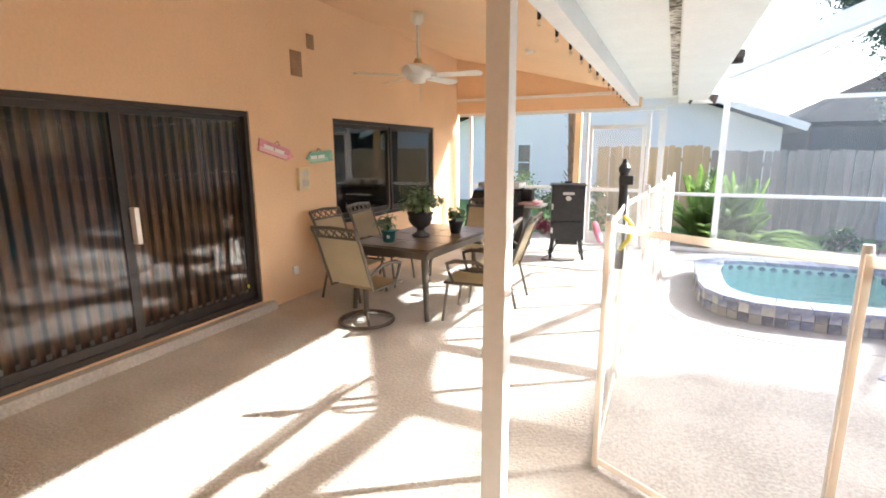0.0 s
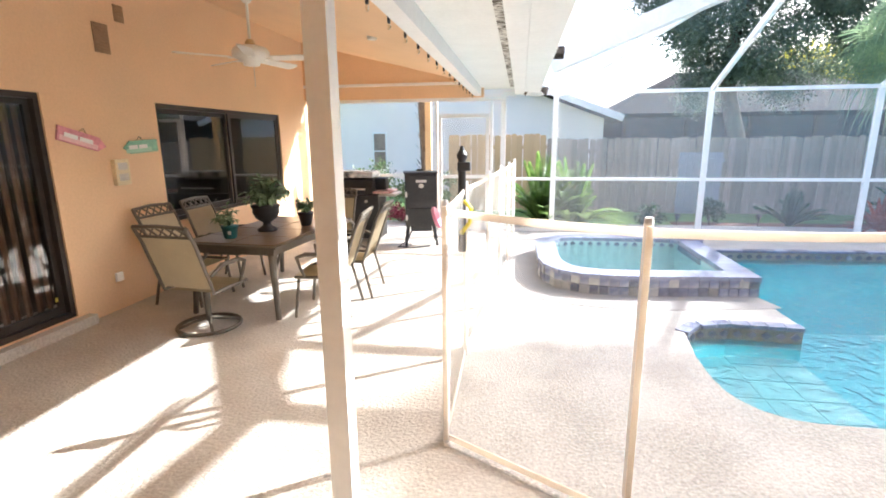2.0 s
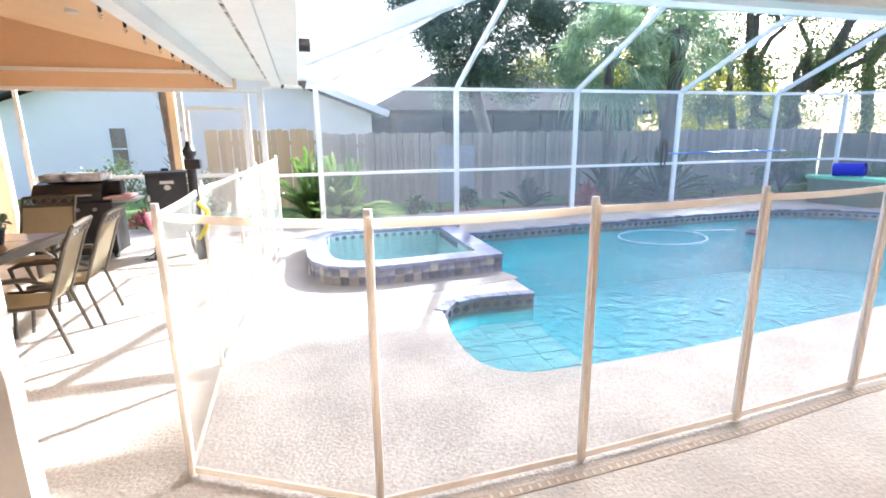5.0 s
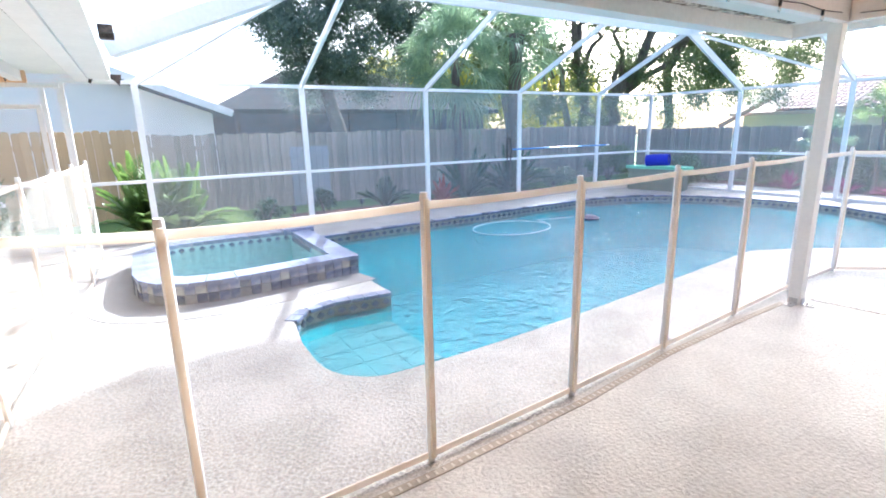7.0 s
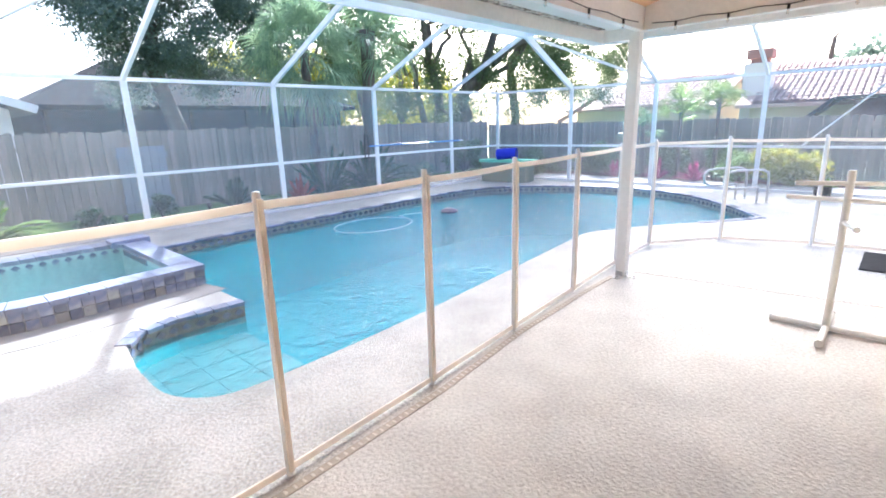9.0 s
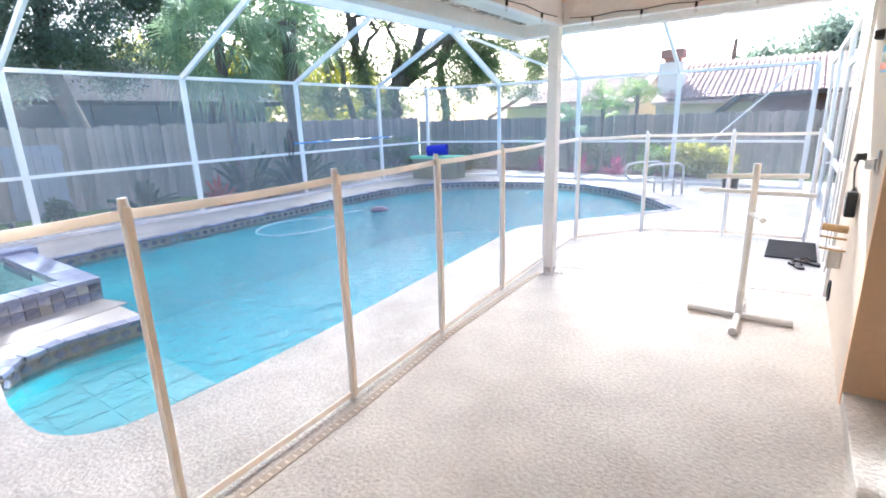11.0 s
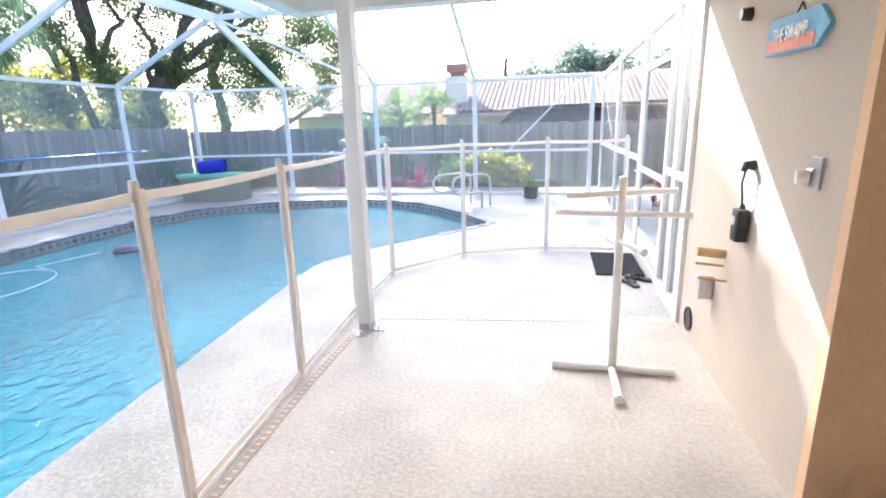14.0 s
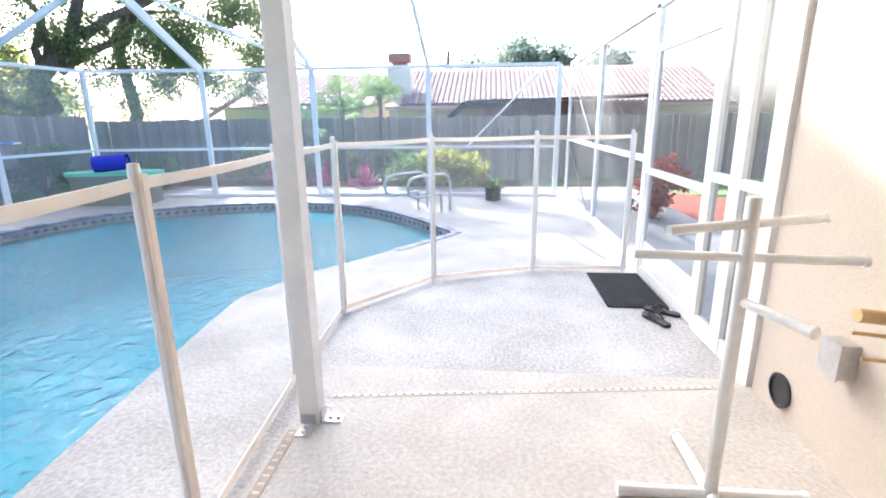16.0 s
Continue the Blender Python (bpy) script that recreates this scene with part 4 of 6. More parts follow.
tree("distant_tree", (19, 24, -0.1), [((19, 24, -0.1), (19, 24, 6), 0.3, 0.1)], blobs_in((16, 26, 3.4), (12, 3, 2.4), 50, 1.4, 93), 22000, 0.35, 93, YELLOW, "sunlit yellow-green trees beyond the garden fence")

for name, poly, m, lab in (("mulch_bed", [(-2.4, 7.6), (6.5, 7.6), (8.3, 6.9), (8.3, -1.6), (10.4, -1.6), (10.4, 8.7), (-2.4, 8.7)], MULCH, "dark bark mulch bed along the screen"),
                           ("red_mulch_bed", [(1.2, -2.9), (8.0, -2.9), (9.3, -2.4), (9.9, -3.2), (7.5, -5.6), (3.2, -5.0), (1.4, -4.0)], REDMULCH, "red mulch bed with a curved edge")):
    o = tagged(part(name, prism(poly, -0.078, -0.05), m), lab, kind="structure")
# Lighter copy of GRASS, with the sunlight on this strip in its colour.
tagged(part("lawn_east", prism([(8.2, -14), (11, -14), (11, -1.7), (8.2, -1.7)], -0.078, -0.06), mat("sunny_grass", (0.16, 0.22, 0.07), 0.9, color2=(0.30, 0.34, 0.14), scale=2, fine=60, bump=0.6, bscale=100)), "lawn beside the enclosure, sunlight put into its pale colour", kind="structure")
# ---- screens of the enclosure ----
def screen_sheet(name, pts, material, parent=cage):
    bm = bmesh.new()
    bm.faces.new([bm.verts.new(Vector(p) - Vector((0, 7.05, 0))) for p in pts])
    return part(name, bm, material, parent, "fine insect screen with pale haze in its colour")


run = [(x, YC) for x in NX[1:]] + epts
for (a, b), (c, d) in zip(run, run[1:]):
    screen_sheet("screen", [(a, b, 0.05), (c, d, 0.05), (c, d, ZE), (a, b, ZE)], SCREEN)

# screen wall beside the pier
YS = -2.42
sw = tagged(empty("screen_wall", (4, YS, 0)), "white aluminium screen wall with a low kick rail", "screen wall")


def swbar(name, p, q, w=0.05, h=0.05):
    o = Vector((4, YS, 0))
    return part(name, bar(Vector(p) - o, Vector(q) - o, w, h), WHITE, sw)


for x, w in ((0.56, 0.14), (0.94, 0.14), (1.29, 0.07), (2.71, 0.12), (4.98, 0.13), (7.62, 0.07)):
    swbar("upright", (x, YS, 0), (x, YS, 2.44), 0.05, w)
swbar("rail", (0.5, YS, 2.44), (7.6, YS, 2.44), 0.05, 0.07)
for a, b in ((0.64, 0.86), (1.02, 1.25), (2.78, 4.91), (5.05, 7.58)):
    swbar("rail", (a, YS, 1.1), (b, YS, 1.1), 0.05, 0.06)
    swbar("kick_rail", (a, YS, 0.06), (b, YS, 0.06), 0.05, 0.12)
for a, b in ((0.64, 0.86), (1.02, 1.25), (2.78, 4.91), (5.05, 7.58)):
    bm = bmesh.new()
    bm.faces.new([bm.verts.new((x - 4, 0.0, z)) for x, z in ((a, 0.1), (b, 0.1), (b, 2.42), (a, 2.42))])
    part("screen", bm, SCREENDARK, sw, "dark insect screen")


for p, q in (((7.5, 2.38), (5.2, 1.15)), ((7.4, 1.05), (5.3, 0.12))):
    part("brace_cable", tube([(p[0] - 4, 0.03, p[1]), (q[0] - 4, 0.03, q[1])], 0.008, 6), BRONZE, sw, "thin dark brace cable")


def screen_door(name, x0, x1, y, z1, material, kick, label):
    e = tagged(empty(name, (x0, y, 0)), label, "screen door")
    w = x1 - x0
    for p, q in (((0.03, 0, 0.02), (0.03, 0, z1)), ((w - 0.03, 0, 0.02), (w - 0.03, 0, z1))):
        part("stile", bar(p, q, 0.035, 0.06), WHITE, e)
    for z, h in ((0.05, 0.08), (1.0, 0.06), (z1 - 0.03, 0.06)):
        part("rail", bar((0.06, 0, z), (w - 0.06, 0, z), 0.03, h), WHITE, e)
    part("kick_plate", box((0.06, -0.006, 0.09), (w - 0.06, 0.006, kick)), WHITE, e, "white kick plate")
    bm = bmesh.new()
    bm.faces.new([bm.verts.new(c) for c in ((0.06, 0.002, kick), (w - 0.06, 0.002, kick), (w - 0.06, 0.002, z1 - 0.06), (0.06, 0.002, z1 - 0.06))])
    part("screen", bm, material, e)
    bm = tube([(w - 0.04, 0.02, 0.98), (w - 0.04, 0.07, 0.98), (w - 0.12, 0.07, 0.98)], 0.01, 8)
    part("handle", bm, WHITE, e)
    return e


screen_door("screen_door", 1.33, 2.64, YS, 2.1, SCREENDARK, 0.34, "white screen door with a kick plate beside the pier wall")
screen_door("screen_door", -7.03, -6.10, 7.03, 2.12, SCREEN, 0.24, "white screen door near the smoker")
for x in (-7.07, -6.06, -9.3):
    cbar("upright", (x, YC, 0), (x, YC, 2.38), 0.05, 0.05)
cbar("header", (-9.5, YC - 0.08, 2.37), (-5.85, YC - 0.08, 2.37), 0.05, 0.06)
cbar("rail", (-9.27, YC, 1.02), (-7.1, YC, 1.02), 0.05, 0.05)
tagged(part("trim", box((XA + 0.01, 6.90, 2.62), (-6.37, 6.928, 2.67)), WHITE), "thin white trim rail on the gable", kind="structure")


# ---- sliding doors and window ----
def sliding(name, axis, at, lo, hi, z0, z1, n, label, category, stile=0.05, glass=GLASS):
    """Bronze frame with sliding panels and panes."""
    e = tagged(empty(name, (at, lo, z0) if axis == "x" else (lo, at, z0)), label, category)
    w, h = hi - lo, z1 - z0

    def B(a, b, c, d, y0, y1):
        return box((y0, a, c), (y1, b, d)) if axis == "x" else box((a, y0, c), (b, y1, d))
    part("sill_track", B(0, w, 0, 0.05, -0.10, 0.0), BRONZE, e)
    part("head", B(0, w, h - 0.05, h, -0.10, 0.0), BRONZE, e)
    for a in (0, w - 0.045):
        part("jamb", B(a, a + 0.045, 0.05, h - 0.05, -0.10, 0.0), BRONZE, e)
    pw = (w - 0.09) / n
    for k in range(n):
        a = 0.045 + k * pw
        off = -0.045 if k % 2 else -0.085
        p = empty("panel")
        p.parent = e
        part("stile", B(a, a + stile, 0.05, h - 0.05, off, off + 0.03), BRONZE, p)
        part("stile", B(a + pw - stile, a + pw, 0.05, h - 0.05, off, off + 0.03), BRONZE, p)
        part("rail", B(a + stile, a + pw - stile, 0.05, 0.12, off, off + 0.03), BRONZE, p)
        part("rail", B(a + stile, a + pw - stile, h - 0.1, h - 0.05, off, off + 0.03), BRONZE, p)
        g = part("pane", B(a + stile, a + pw - stile, 0.12, h - 0.1, off + 0.012, off + 0.018), glass, p, "tinted glass pane")
        g.visible_shadow = False
    return e


sd = sliding("sliding_door", "x", XA - 0.02, -2.27, 1.63, 0.1, 2.09, 3, "dark bronze sliding glass door with closed brown vertical blinds", "sliding door")
part("handle", box((-0.05, 2.62, 0.85), (0.02, 2.66, 1.15), 0.006), CREAM, sd, "white door handle")
part("sticker", box((-0.0645, 3.78, 0.17), (-0.0625, 3.86, 0.21)), mat("yellow_blue_sticker", (0.7, 0.6, 0.1), 0.5), sd, "yellow and blue sticker on the glass")
wd = sliding("window_west", "x", XA - 0.02, 2.99, 5.88, 0.75, 2.10, 2, "dark bronze sliding window with a curtain behind", "window", glass=FILMGLASS)
sliding("sliding_door", "y", YR - 0.02, -4.2, -1.75, 0.1, 2.09, 2, "bronze sliding glass door in the south wall", "sliding door")
bl = tagged(empty("vertical_blinds", (XA - 0.16, -2.2, 0.14)), "closed brown vertical blinds behind the glass door", "blinds")
sl = bmesh.new()
vs = [sl.verts.new((0.012 * math.sin(i * 1.2), 0.088 * i / 4, z)) for z in (0, 1.86) for i in range(5)]
for i in range(4):
    sl.faces.new((vs[i], vs[i + 1], vs[i + 6], vs[i + 5]))
s0 = part("slat", sl, BLIND, bl)
s0.rotation_euler = (0, 0, radians(14))
for k in range(1, 38):
    o = bpy.data.objects.new("slat", s0.data)
    scene.collection.objects.link(o)
    o.parent, o.location, o.rotation_euler = bl, (0, k * 0.1, 0), (0, 0, radians(14 + random.uniform(-5, 5)))
part("head_rail", box((-0.03, -0.02, 1.86), (0.03, 3.8, 1.9)), BRONZE, bl)
cu = tagged(empty("curtain", (XA - 0.17, 3.0, 0.8)), "brown patterned curtain behind the window", "curtain")
bm = bmesh.new()
pts = [(0.02 * math.sin(i * 0.9), 2.86 * i / 60) for i in range(61)]
lo = [bm.verts.new((x, y, 0)) for x, y in pts]
hi = [bm.verts.new((x, y, 1.28)) for x, y in pts]
for i in range(60):
    bm.faces.new((lo[i], lo[i + 1], hi[i + 1], hi[i]))
part("cloth", bm, CURTAIN, cu, smooth=True)
# Near-black panels stand in for the shade of the rooms behind the glass.
tagged(part("room_shade_panel", box((XA - 0.9, -2.9, -0.2), (XA - 0.8, 6.9, 3.2)), DARK), "dark panel standing in for the unlit room behind the glass", kind="structure")
tagged(part("room_shade_panel_south", box((-4.6, YR - 1.0, -0.2), (-1.5, YR - 0.9, 3.2)), DARK), "dark panel standing in for the unlit room behind the south door", kind="structure")
tagged(part("curb_door", box((XA + 0.001, -2.4, -0.01), (XA + 0.10, 1.74, 0.09), 0.01), PATIO), "raised concrete curb under the sliding door", kind="structure")
tagged(part("curb_recess", box((-4.3, YR + 0.001, -0.01), (-1.502, YB - 0.005, 0.085), 0.01), PATIO), "raised concrete curb before the recessed door", kind="structure")
tagged(part("track", box((-4.25, YR + 0.005, 0.086), (-1.51, YR + 0.14, 0.105)), BRONZE), "dark door track on the curb", kind="structure")

# ---- things on the west wall ----
XW = XA + 0.002


def wall_vent(y0, y1, z0, z1):
    e = tagged(empty("wall_vent", (XW, (y0 + y1) / 2, (z0 + z1) / 2)), "tan louvred vent on the stucco wall", "vent", "wall vents")
    hy, hz = (y1 - y0) / 2, (z1 - z0) / 2
    part("plate", box((0, -hy, -hz), (0.008, hy, hz)), VENT, e)
    for k in range(int(hz * 2 / 0.03)):
        part("louvre", bar((0.014, -hy + 0.015, -hz + 0.02 + k * 0.03), (0.014, hy - 0.015, -hz + 0.02 + k * 0.03), 0.006, 0.014, Vector((0.6, 0, 0.8))), VENT, e)


VENT = mat("vent_tan", (0.36, 0.22, 0.12), 0.7)
wall_vent(2.28, 2.46, 2.52, 2.79)
wall_vent(2.57, 2.69, 2.85, 3.01)
e = tagged(empty("control_box", (XW, 2.35, 1.38)), "cream plastic control box on the stucco wall", "control box")
part("body", box((0, -0.09, -0.13), (0.05, 0.09, 0.13), 0.008), mat("aged_cream_plastic", (0.80, 0.66, 0.42), 0.5), e)
for z in (0.06, -0.05):
    part("panel", box((0.05, -0.06, z - 0.035), (0.055, 0.06, z + 0.035)), STRAP, e)
e = tagged(empty("outlet_cover", (XW, 2.14, 0.34)), "small cream outlet cover low on the wall", "outlet")
part("plate", box((0, -0.04, -0.045), (0.03, 0.04, 0.045), 0.005), CREAM, e)


def arrow_sign(name, loc, rz, tilt, L, H, body, edge, label, point=-1, text="", bars=2):
    e = tagged(empty(name), label, "sign")
    e.matrix_world = pose(*loc, 0, 0, rz) @ pose(0, 0, 0, 0, tilt, 0)
    bm = bmesh.new()
    p = [(-L / 2, -H / 2), (L / 2 - 0.09, -H / 2), (L / 2, 0), (L / 2 - 0.09, H / 2), (-L / 2, H / 2)]
    if point < 0:
        p = [(-x, z) for x, z in p][::-1]
    a = [bm.verts.new((x, 0, z)) for x, z in p]
    b = [bm.verts.new((x, -0.018, z)) for x, z in p]
    bm.faces.new(a), bm.faces.new(b[::-1])
    for i in range(5):
        bm.faces.new((a[i], b[i], b[(i + 1) % 5], a[(i + 1) % 5]))
    part("board", bm, body, e)
    part("stripe", box((-L / 2 + 0.02, -0.021, -H / 2 + 0.01), (L / 2 - 0.1, -0.0185, -H / 2 + H * 0.42)), edge, e)
    for k in range(bars):
        x = -L / 2 + 0.06 + k * (L - 0.2) / max(1, bars)
        part("lettering", box((x, -0.024, -0.02), (x + (L - 0.24) / max(1, bars), -0.0215, 0.02)), WHITE, e)
    part("hanger", tube([(-0.04, -0.005, H / 2), (0, -0.004, H / 2 + 0.04), (0.04, -0.005, H / 2)], 0.003, 5), BLACK, e)
    if text:
        c = bpy.data.curves.new("lettering", "FONT")
        c.body, c.size, c.align_x, c.align_y, c.extrude = text, H * 0.62, "CENTER", "CENTER", 0.002
        t = new("lettering", c)
        t.parent, t.location, t.rotation_euler = e, (-0.04, -0.0235, 0.0), (radians(90), 0, 0)
        t.scale = (0.62, 0.9, 1)
        t.data.materials.append(WHITE)
    return e


PINKP, GREENP, BLUEP, REDP = (mat(n, c, 0.6, var=0.2, fine=30) for n, c in (("pink_paint", (0.75, 0.32, 0.36)), ("green_paint", (0.25, 0.50, 0.36)), ("blue_paint", (0.14, 0.42, 0.62)), ("orange_paint", (0.72, 0.20, 0.10))))
arrow_sign("wooden_sign", (XA + 0.004, 1.97, 1.70), 90, 15, 0.52, 0.13, PINKP, mat("pink_light", (0.85, 0.55, 0.55), 0.6), "weathered pink arrow sign on the stucco wall", 1)
arrow_sign("wooden_sign", (XA + 0.004, 2.68, 1.63), 90, -3, 0.48, 0.13, GREENP, mat("green_light", (0.45, 0.66, 0.50), 0.6), "weathered green arrow sign on the stucco wall", -1)

# ---- things on the pier wall ----
YW = YB + 0.002
arrow_sign("wooden_sign", (-0.92, YW, 1.87), 180, 2, 0.56, 0.15, BLUEP, REDP, "blue and orange wooden arrow sign with white lettering", 1, "THE SWAMP", 0)
e = tagged(empty("wall_pipe", (0.22, YW, 0.14)), "open black pipe end low on the pier wall", "pipe")
bm = bmesh.new()
add_lathe(bm, [(0.085, -0.005), (0.09, 0.012), (0.075, 0.014), (0.07, -0.003), (0.001, -0.003)], 20)
bmesh.ops.rotate(bm, verts=bm.verts[:], matrix=Matrix.Rotation(radians(-90), 3, "X"))
part("rim", bm, BLACK, e)
part("bore", tube([(0, 0, 0), (0, 0.006, 0)], 0.074, 18), BLACK, e)
e = tagged(empty("junction_box", (-0.17, YW, 0.52)), "grey metal junction box on the pier wall", "junction box")
part("body", box((-0.055, 0, -0.075), (0.055, 0.075, 0.075), 0.006), STEEL, e)
part("lid", box((-0.06, 0.075, -0.08), (0.06, 0.082, 0.08), 0.002), STEEL, e)
PINE = mat("pine_wood", (0.62, 0.42, 0.20), 0.6, var=0.1)
e = tagged(empty("peg_rack", (-0.34, YW, 0.71)), "small wooden hook rack on the pier wall", "rack")
part("rod", tube([(-0.02, 0.0, 0.06), (-0.02, 0.15, 0.075)], 0.027, 14), PINE, e)
for x, z in ((-0.02, -0.01), (-0.09, -0.08)):
    part("peg", tube([(x, 0.0, z), (x + 0.01, 0.15, z + 0.012)], 0.008, 8), PINE, e)
e = tagged(empty("black_timer", (-0.63, YW, 1.27)), "black outdoor timer hanging by its cord on the wall", "timer")
part("hook", tube([(0, 0, 0.03), (0, 0.04, 0.03), (0, 0.05, 0.0)], [0.028, 0.024, 0.014], 12), BLACK, e)
part("cord", tube([(0, 0.04, 0.0), (0.012, 0.045, -0.06), (0.002, 0.04, -0.12), (0.01, 0.03, -0.2)], 0.006, 6), BLACK, e)
part("body", box((-0.04, 0.005, -0.36), (0.05, 0.065, -0.19), 0.02), BLACK, e)
part("plug", tube([(0.006, 0.03, -0.20), (0.006, 0.03, -0.165)], [0.018, 0.010], 10), BLACK, e)
part("dial", tube([(0.005, 0.065, -0.25), (0.005, 0.072, -0.25)], 0.024, 18), STEEL, e)
e = tagged(empty("outlet_plate", (-1.24, YW, 1.32)), "grey metal outlet plate with an open round cover", "outlet")
part("plate", box((-0.04, 0, -0.062), (0.04, 0.01, 0.062), 0.003), STEEL, e)
part("cover", tube([(0.045, 0.01, -0.02), (0.055, 0.05, -0.02)], [0.03, 0.026], 16), PVC, e)
part("hinge", tube([(0.005, 0.014, 0.01), (0.04, 0.014, 0.01)], 0.007, 8), STEEL, e)
e = tagged(empty("wall_sensor", (-0.34, YW, 2.05)), "small black round sensor on the pier wall", "sensor")
part("body", tube([(0, 0, 0), (0, 0.05, 0)], [0.035, 0.028], 14), BLACK, e)

# ---- towel stand ----
e = tagged(empty("towel_stand", (-0.41, -1.83, 0)), "white pvc pipe towel stand with crossing arms", "towel stand")
part("pole", tube([(0, 0, 0.03), (0, 0, 1.22), (0, 0, 1.225)], [0.025, 0.025, 0.018], 14), PVC, e, smooth=True)
for d in ((0.38, 0, 0), (-0.38, 0, 0), (0, 0.36, 0), (0, -0.36, 0)):
    d = Vector(d)
    part("foot", tube([d * 0.07 + Vector((0, 0, 0.028)), d + Vector((0, 0, 0.028))], 0.024, 12), PVC, e)
    part("foot_cap", tube([d * 0.96 + Vector((0, 0, 0.028)), d * 1.01 + Vector((0, 0, 0.028))], 0.029, 12), PVC, e)
for p, q in (((-0.115, 0.31, 1.13), (0.115, -0.31, 1.13)), ((0.03, 0.37, 1.01), (-0.03, -0.37, 1.01)), ((0, 0, 0.85), (-0.27, -0.09, 0.85))):
    part("arm", tube([p, q], 0.017, 12), PVC, e)
    part("arm_cap", tube([Vector(q) * 0.97 + Vector((0, 0, q[2] * 0.03)), Vector(q) + (Vector(q) - Vector(p)).normalized() * 0.006], 0.021, 12), PVC, e)

# ---- doormat, sandals, planter ----
e = tagged(empty("doormat", (2.13, -2.14, 0)), "black ribbed rubber doormat before the screen door", "doormat")
RUBBER = mat("black_rubber", (0.03, 0.03, 0.032), 0.9, var=0.25, spec=0.2)
part("mat", box((-0.45, -0.24, 0), (0.45, 0.24, 0.012), 0.004), RUBBER, e)
for k in range(12):
    part("rib", box((-0.42, -0.215 + k * 0.037, 0.0125), (0.42, -0.2 + k * 0.037, 0.016)), RUBBER, e)


def sandal(x, y, rz):
    e = tagged(empty("sandal", (x, y, 0), rz), "dark brown flip-flop lying on the deck by the doormat", "sandal", "pair of sandals")
    out = spline([(-0.13, 0), (-0.11, 0.035), (0, 0.036), (0.09, 0.05), (0.14, 0.02), (0.14, -0.02), (0.09, -0.045), (0, -0.03), (-0.11, -0.035)], 3)
    part("sole", prism(out, 0.0, 0.022), BLACK, e)
    for s in (1, -1):
        part("strap", tube([(0.085, 0, 0.024), (0.04, 0.03 * s, 0.055), (-0.03, 0.036 * s, 0.024)], 0.009, 6), mat("brown_strap", (0.08, 0.05, 0.04), 0.7), e)


sandal(1.42, -2.2, 20)
sandal(1.58, -2.3, 55)
e = tagged(empty("planter", (7.1, -1.0, 0)), "black plastic pot with a small green plant on the deck", "planter")
part("pot", lathe([(0.12, 0), (0.15, 0.02), (0.14, 0.04), (0.15, 0.22), (0.165, 0.24), (0.15, 0.245), (0.13, 0.2)], 20), BLACK, e, smooth=True)
fp = frond_plant("potted_plant", (7.1, -1.0, 0.2), 22, 0.3, 0.04, 101, LIME, "small green plant growing in the black pot", (30, 85))

# ---- pool rails, tank, pole ----
for k in range(2):
    c = Vector((5.62, 0.02, 0)) + Vector((0.28, 0.42, 0)) * k
    n = Vector((-0.62, 0.55, 0)) * 0.9
    e = tagged(empty("pool_handrail", c), "polished steel pool handrail bolted to the deck", "handrail", "pool handrails")
    d = -n.normalized()
    pts = [(d * 0.25), (d * 0.25 + Vector((0, 0, 0.3))), (d * 0.22 + Vector((0, 0, 0.32))), (d * 0.1 + Vector((0, 0, 0.30))), (-d * 0.3 + Vector((0, 0, 0.30))),
           (-d * 0.42 + Vector((0, 0, 0.36))), (-d * 0.45 + Vector((0, 0, 0.5))), (-d * 0.38 + Vector((0, 0, 0.6))), (-d * 0.2 + Vector((0, 0, 0.63))), (d * 0.3 + Vector((0, 0, 0.63))), (d * 0.42 + Vector((0, 0, 0.58))), (d * 0.45 + Vector((0, 0, 0.45))), (d * 0.45)]
    part("rail", tube(pts, 0.022, 10), STEEL, e, smooth=True)
    for q in (0.25, 0.45):
        part("flange", lathe([(0.045, 0), (0.045, 0.012), (0.03, 0.02)], 14), STEEL, e).location = d * q
TANK = mat("green_grey_plastic", (0.24, 0.27, 0.22), 0.6, var=0.1)
e = tagged(empty("storage_tank", (6.62, 6.15, 0), -80), "grey-green oblong plastic tank at the pool corner", "tank")
out = spline([(-0.68, -0.2), (-0.55, -0.33), (0.55, -0.33), (0.68, -0.2), (0.68, 0.2), (0.55, 0.33), (-0.55, 0.33), (-0.68, 0.2)], 3)
part("body", prism(out, 0, 0.52), TANK, e)
part("rim", prism([(x * 1.04, y * 1.05) for x, y in out], 0.49, 0.545), TANK, e)
MINT, BLUE = mat("mint_foam", (0.25, 0.62, 0.42), 0.8, var=0.08), mat("blue_foam", (0.02, 0.03, 0.45), 0.7, var=0.1)
e = tagged(empty("foam_float", (6.62, 6.15, 0.545), -78), "mint green foam float lying on the tank", "float")
part("sheet", prism(spline([(-0.8, -0.2), (-0.5, -0.34), (0.3, -0.3), (0.78, -0.25), (0.85, 0.1), (0.5, 0.33), (-0.5, 0.3), (-0.82, 0.1)], 4), 0.0, 0.06), MINT, e)
e = tagged(empty("rolled_float", (6.5, 6.1, 0.755), -70), "rolled dark blue foam float on the green one", "float")
part("roll", tube([(-0.28, 0, 0), (0.28, 0, 0.03)], 0.15, 18, False), BLUE, e, smooth=True)
# Half-bright blue puts the shade inside the roll into the core's colour.
part("roll_core", tube([(-0.27, 0, 0), (0.27, 0, 0.03)], 0.08, 14), mat("shaded_blue_foam", (0.01, 0.012, 0.2), 0.8), e)
e = tagged(empty("leaf_skimmer", (2.3, 6.98, 1.2)), "blue telescopic pole with a black leaf net hung on the screen", "pool skimmer")
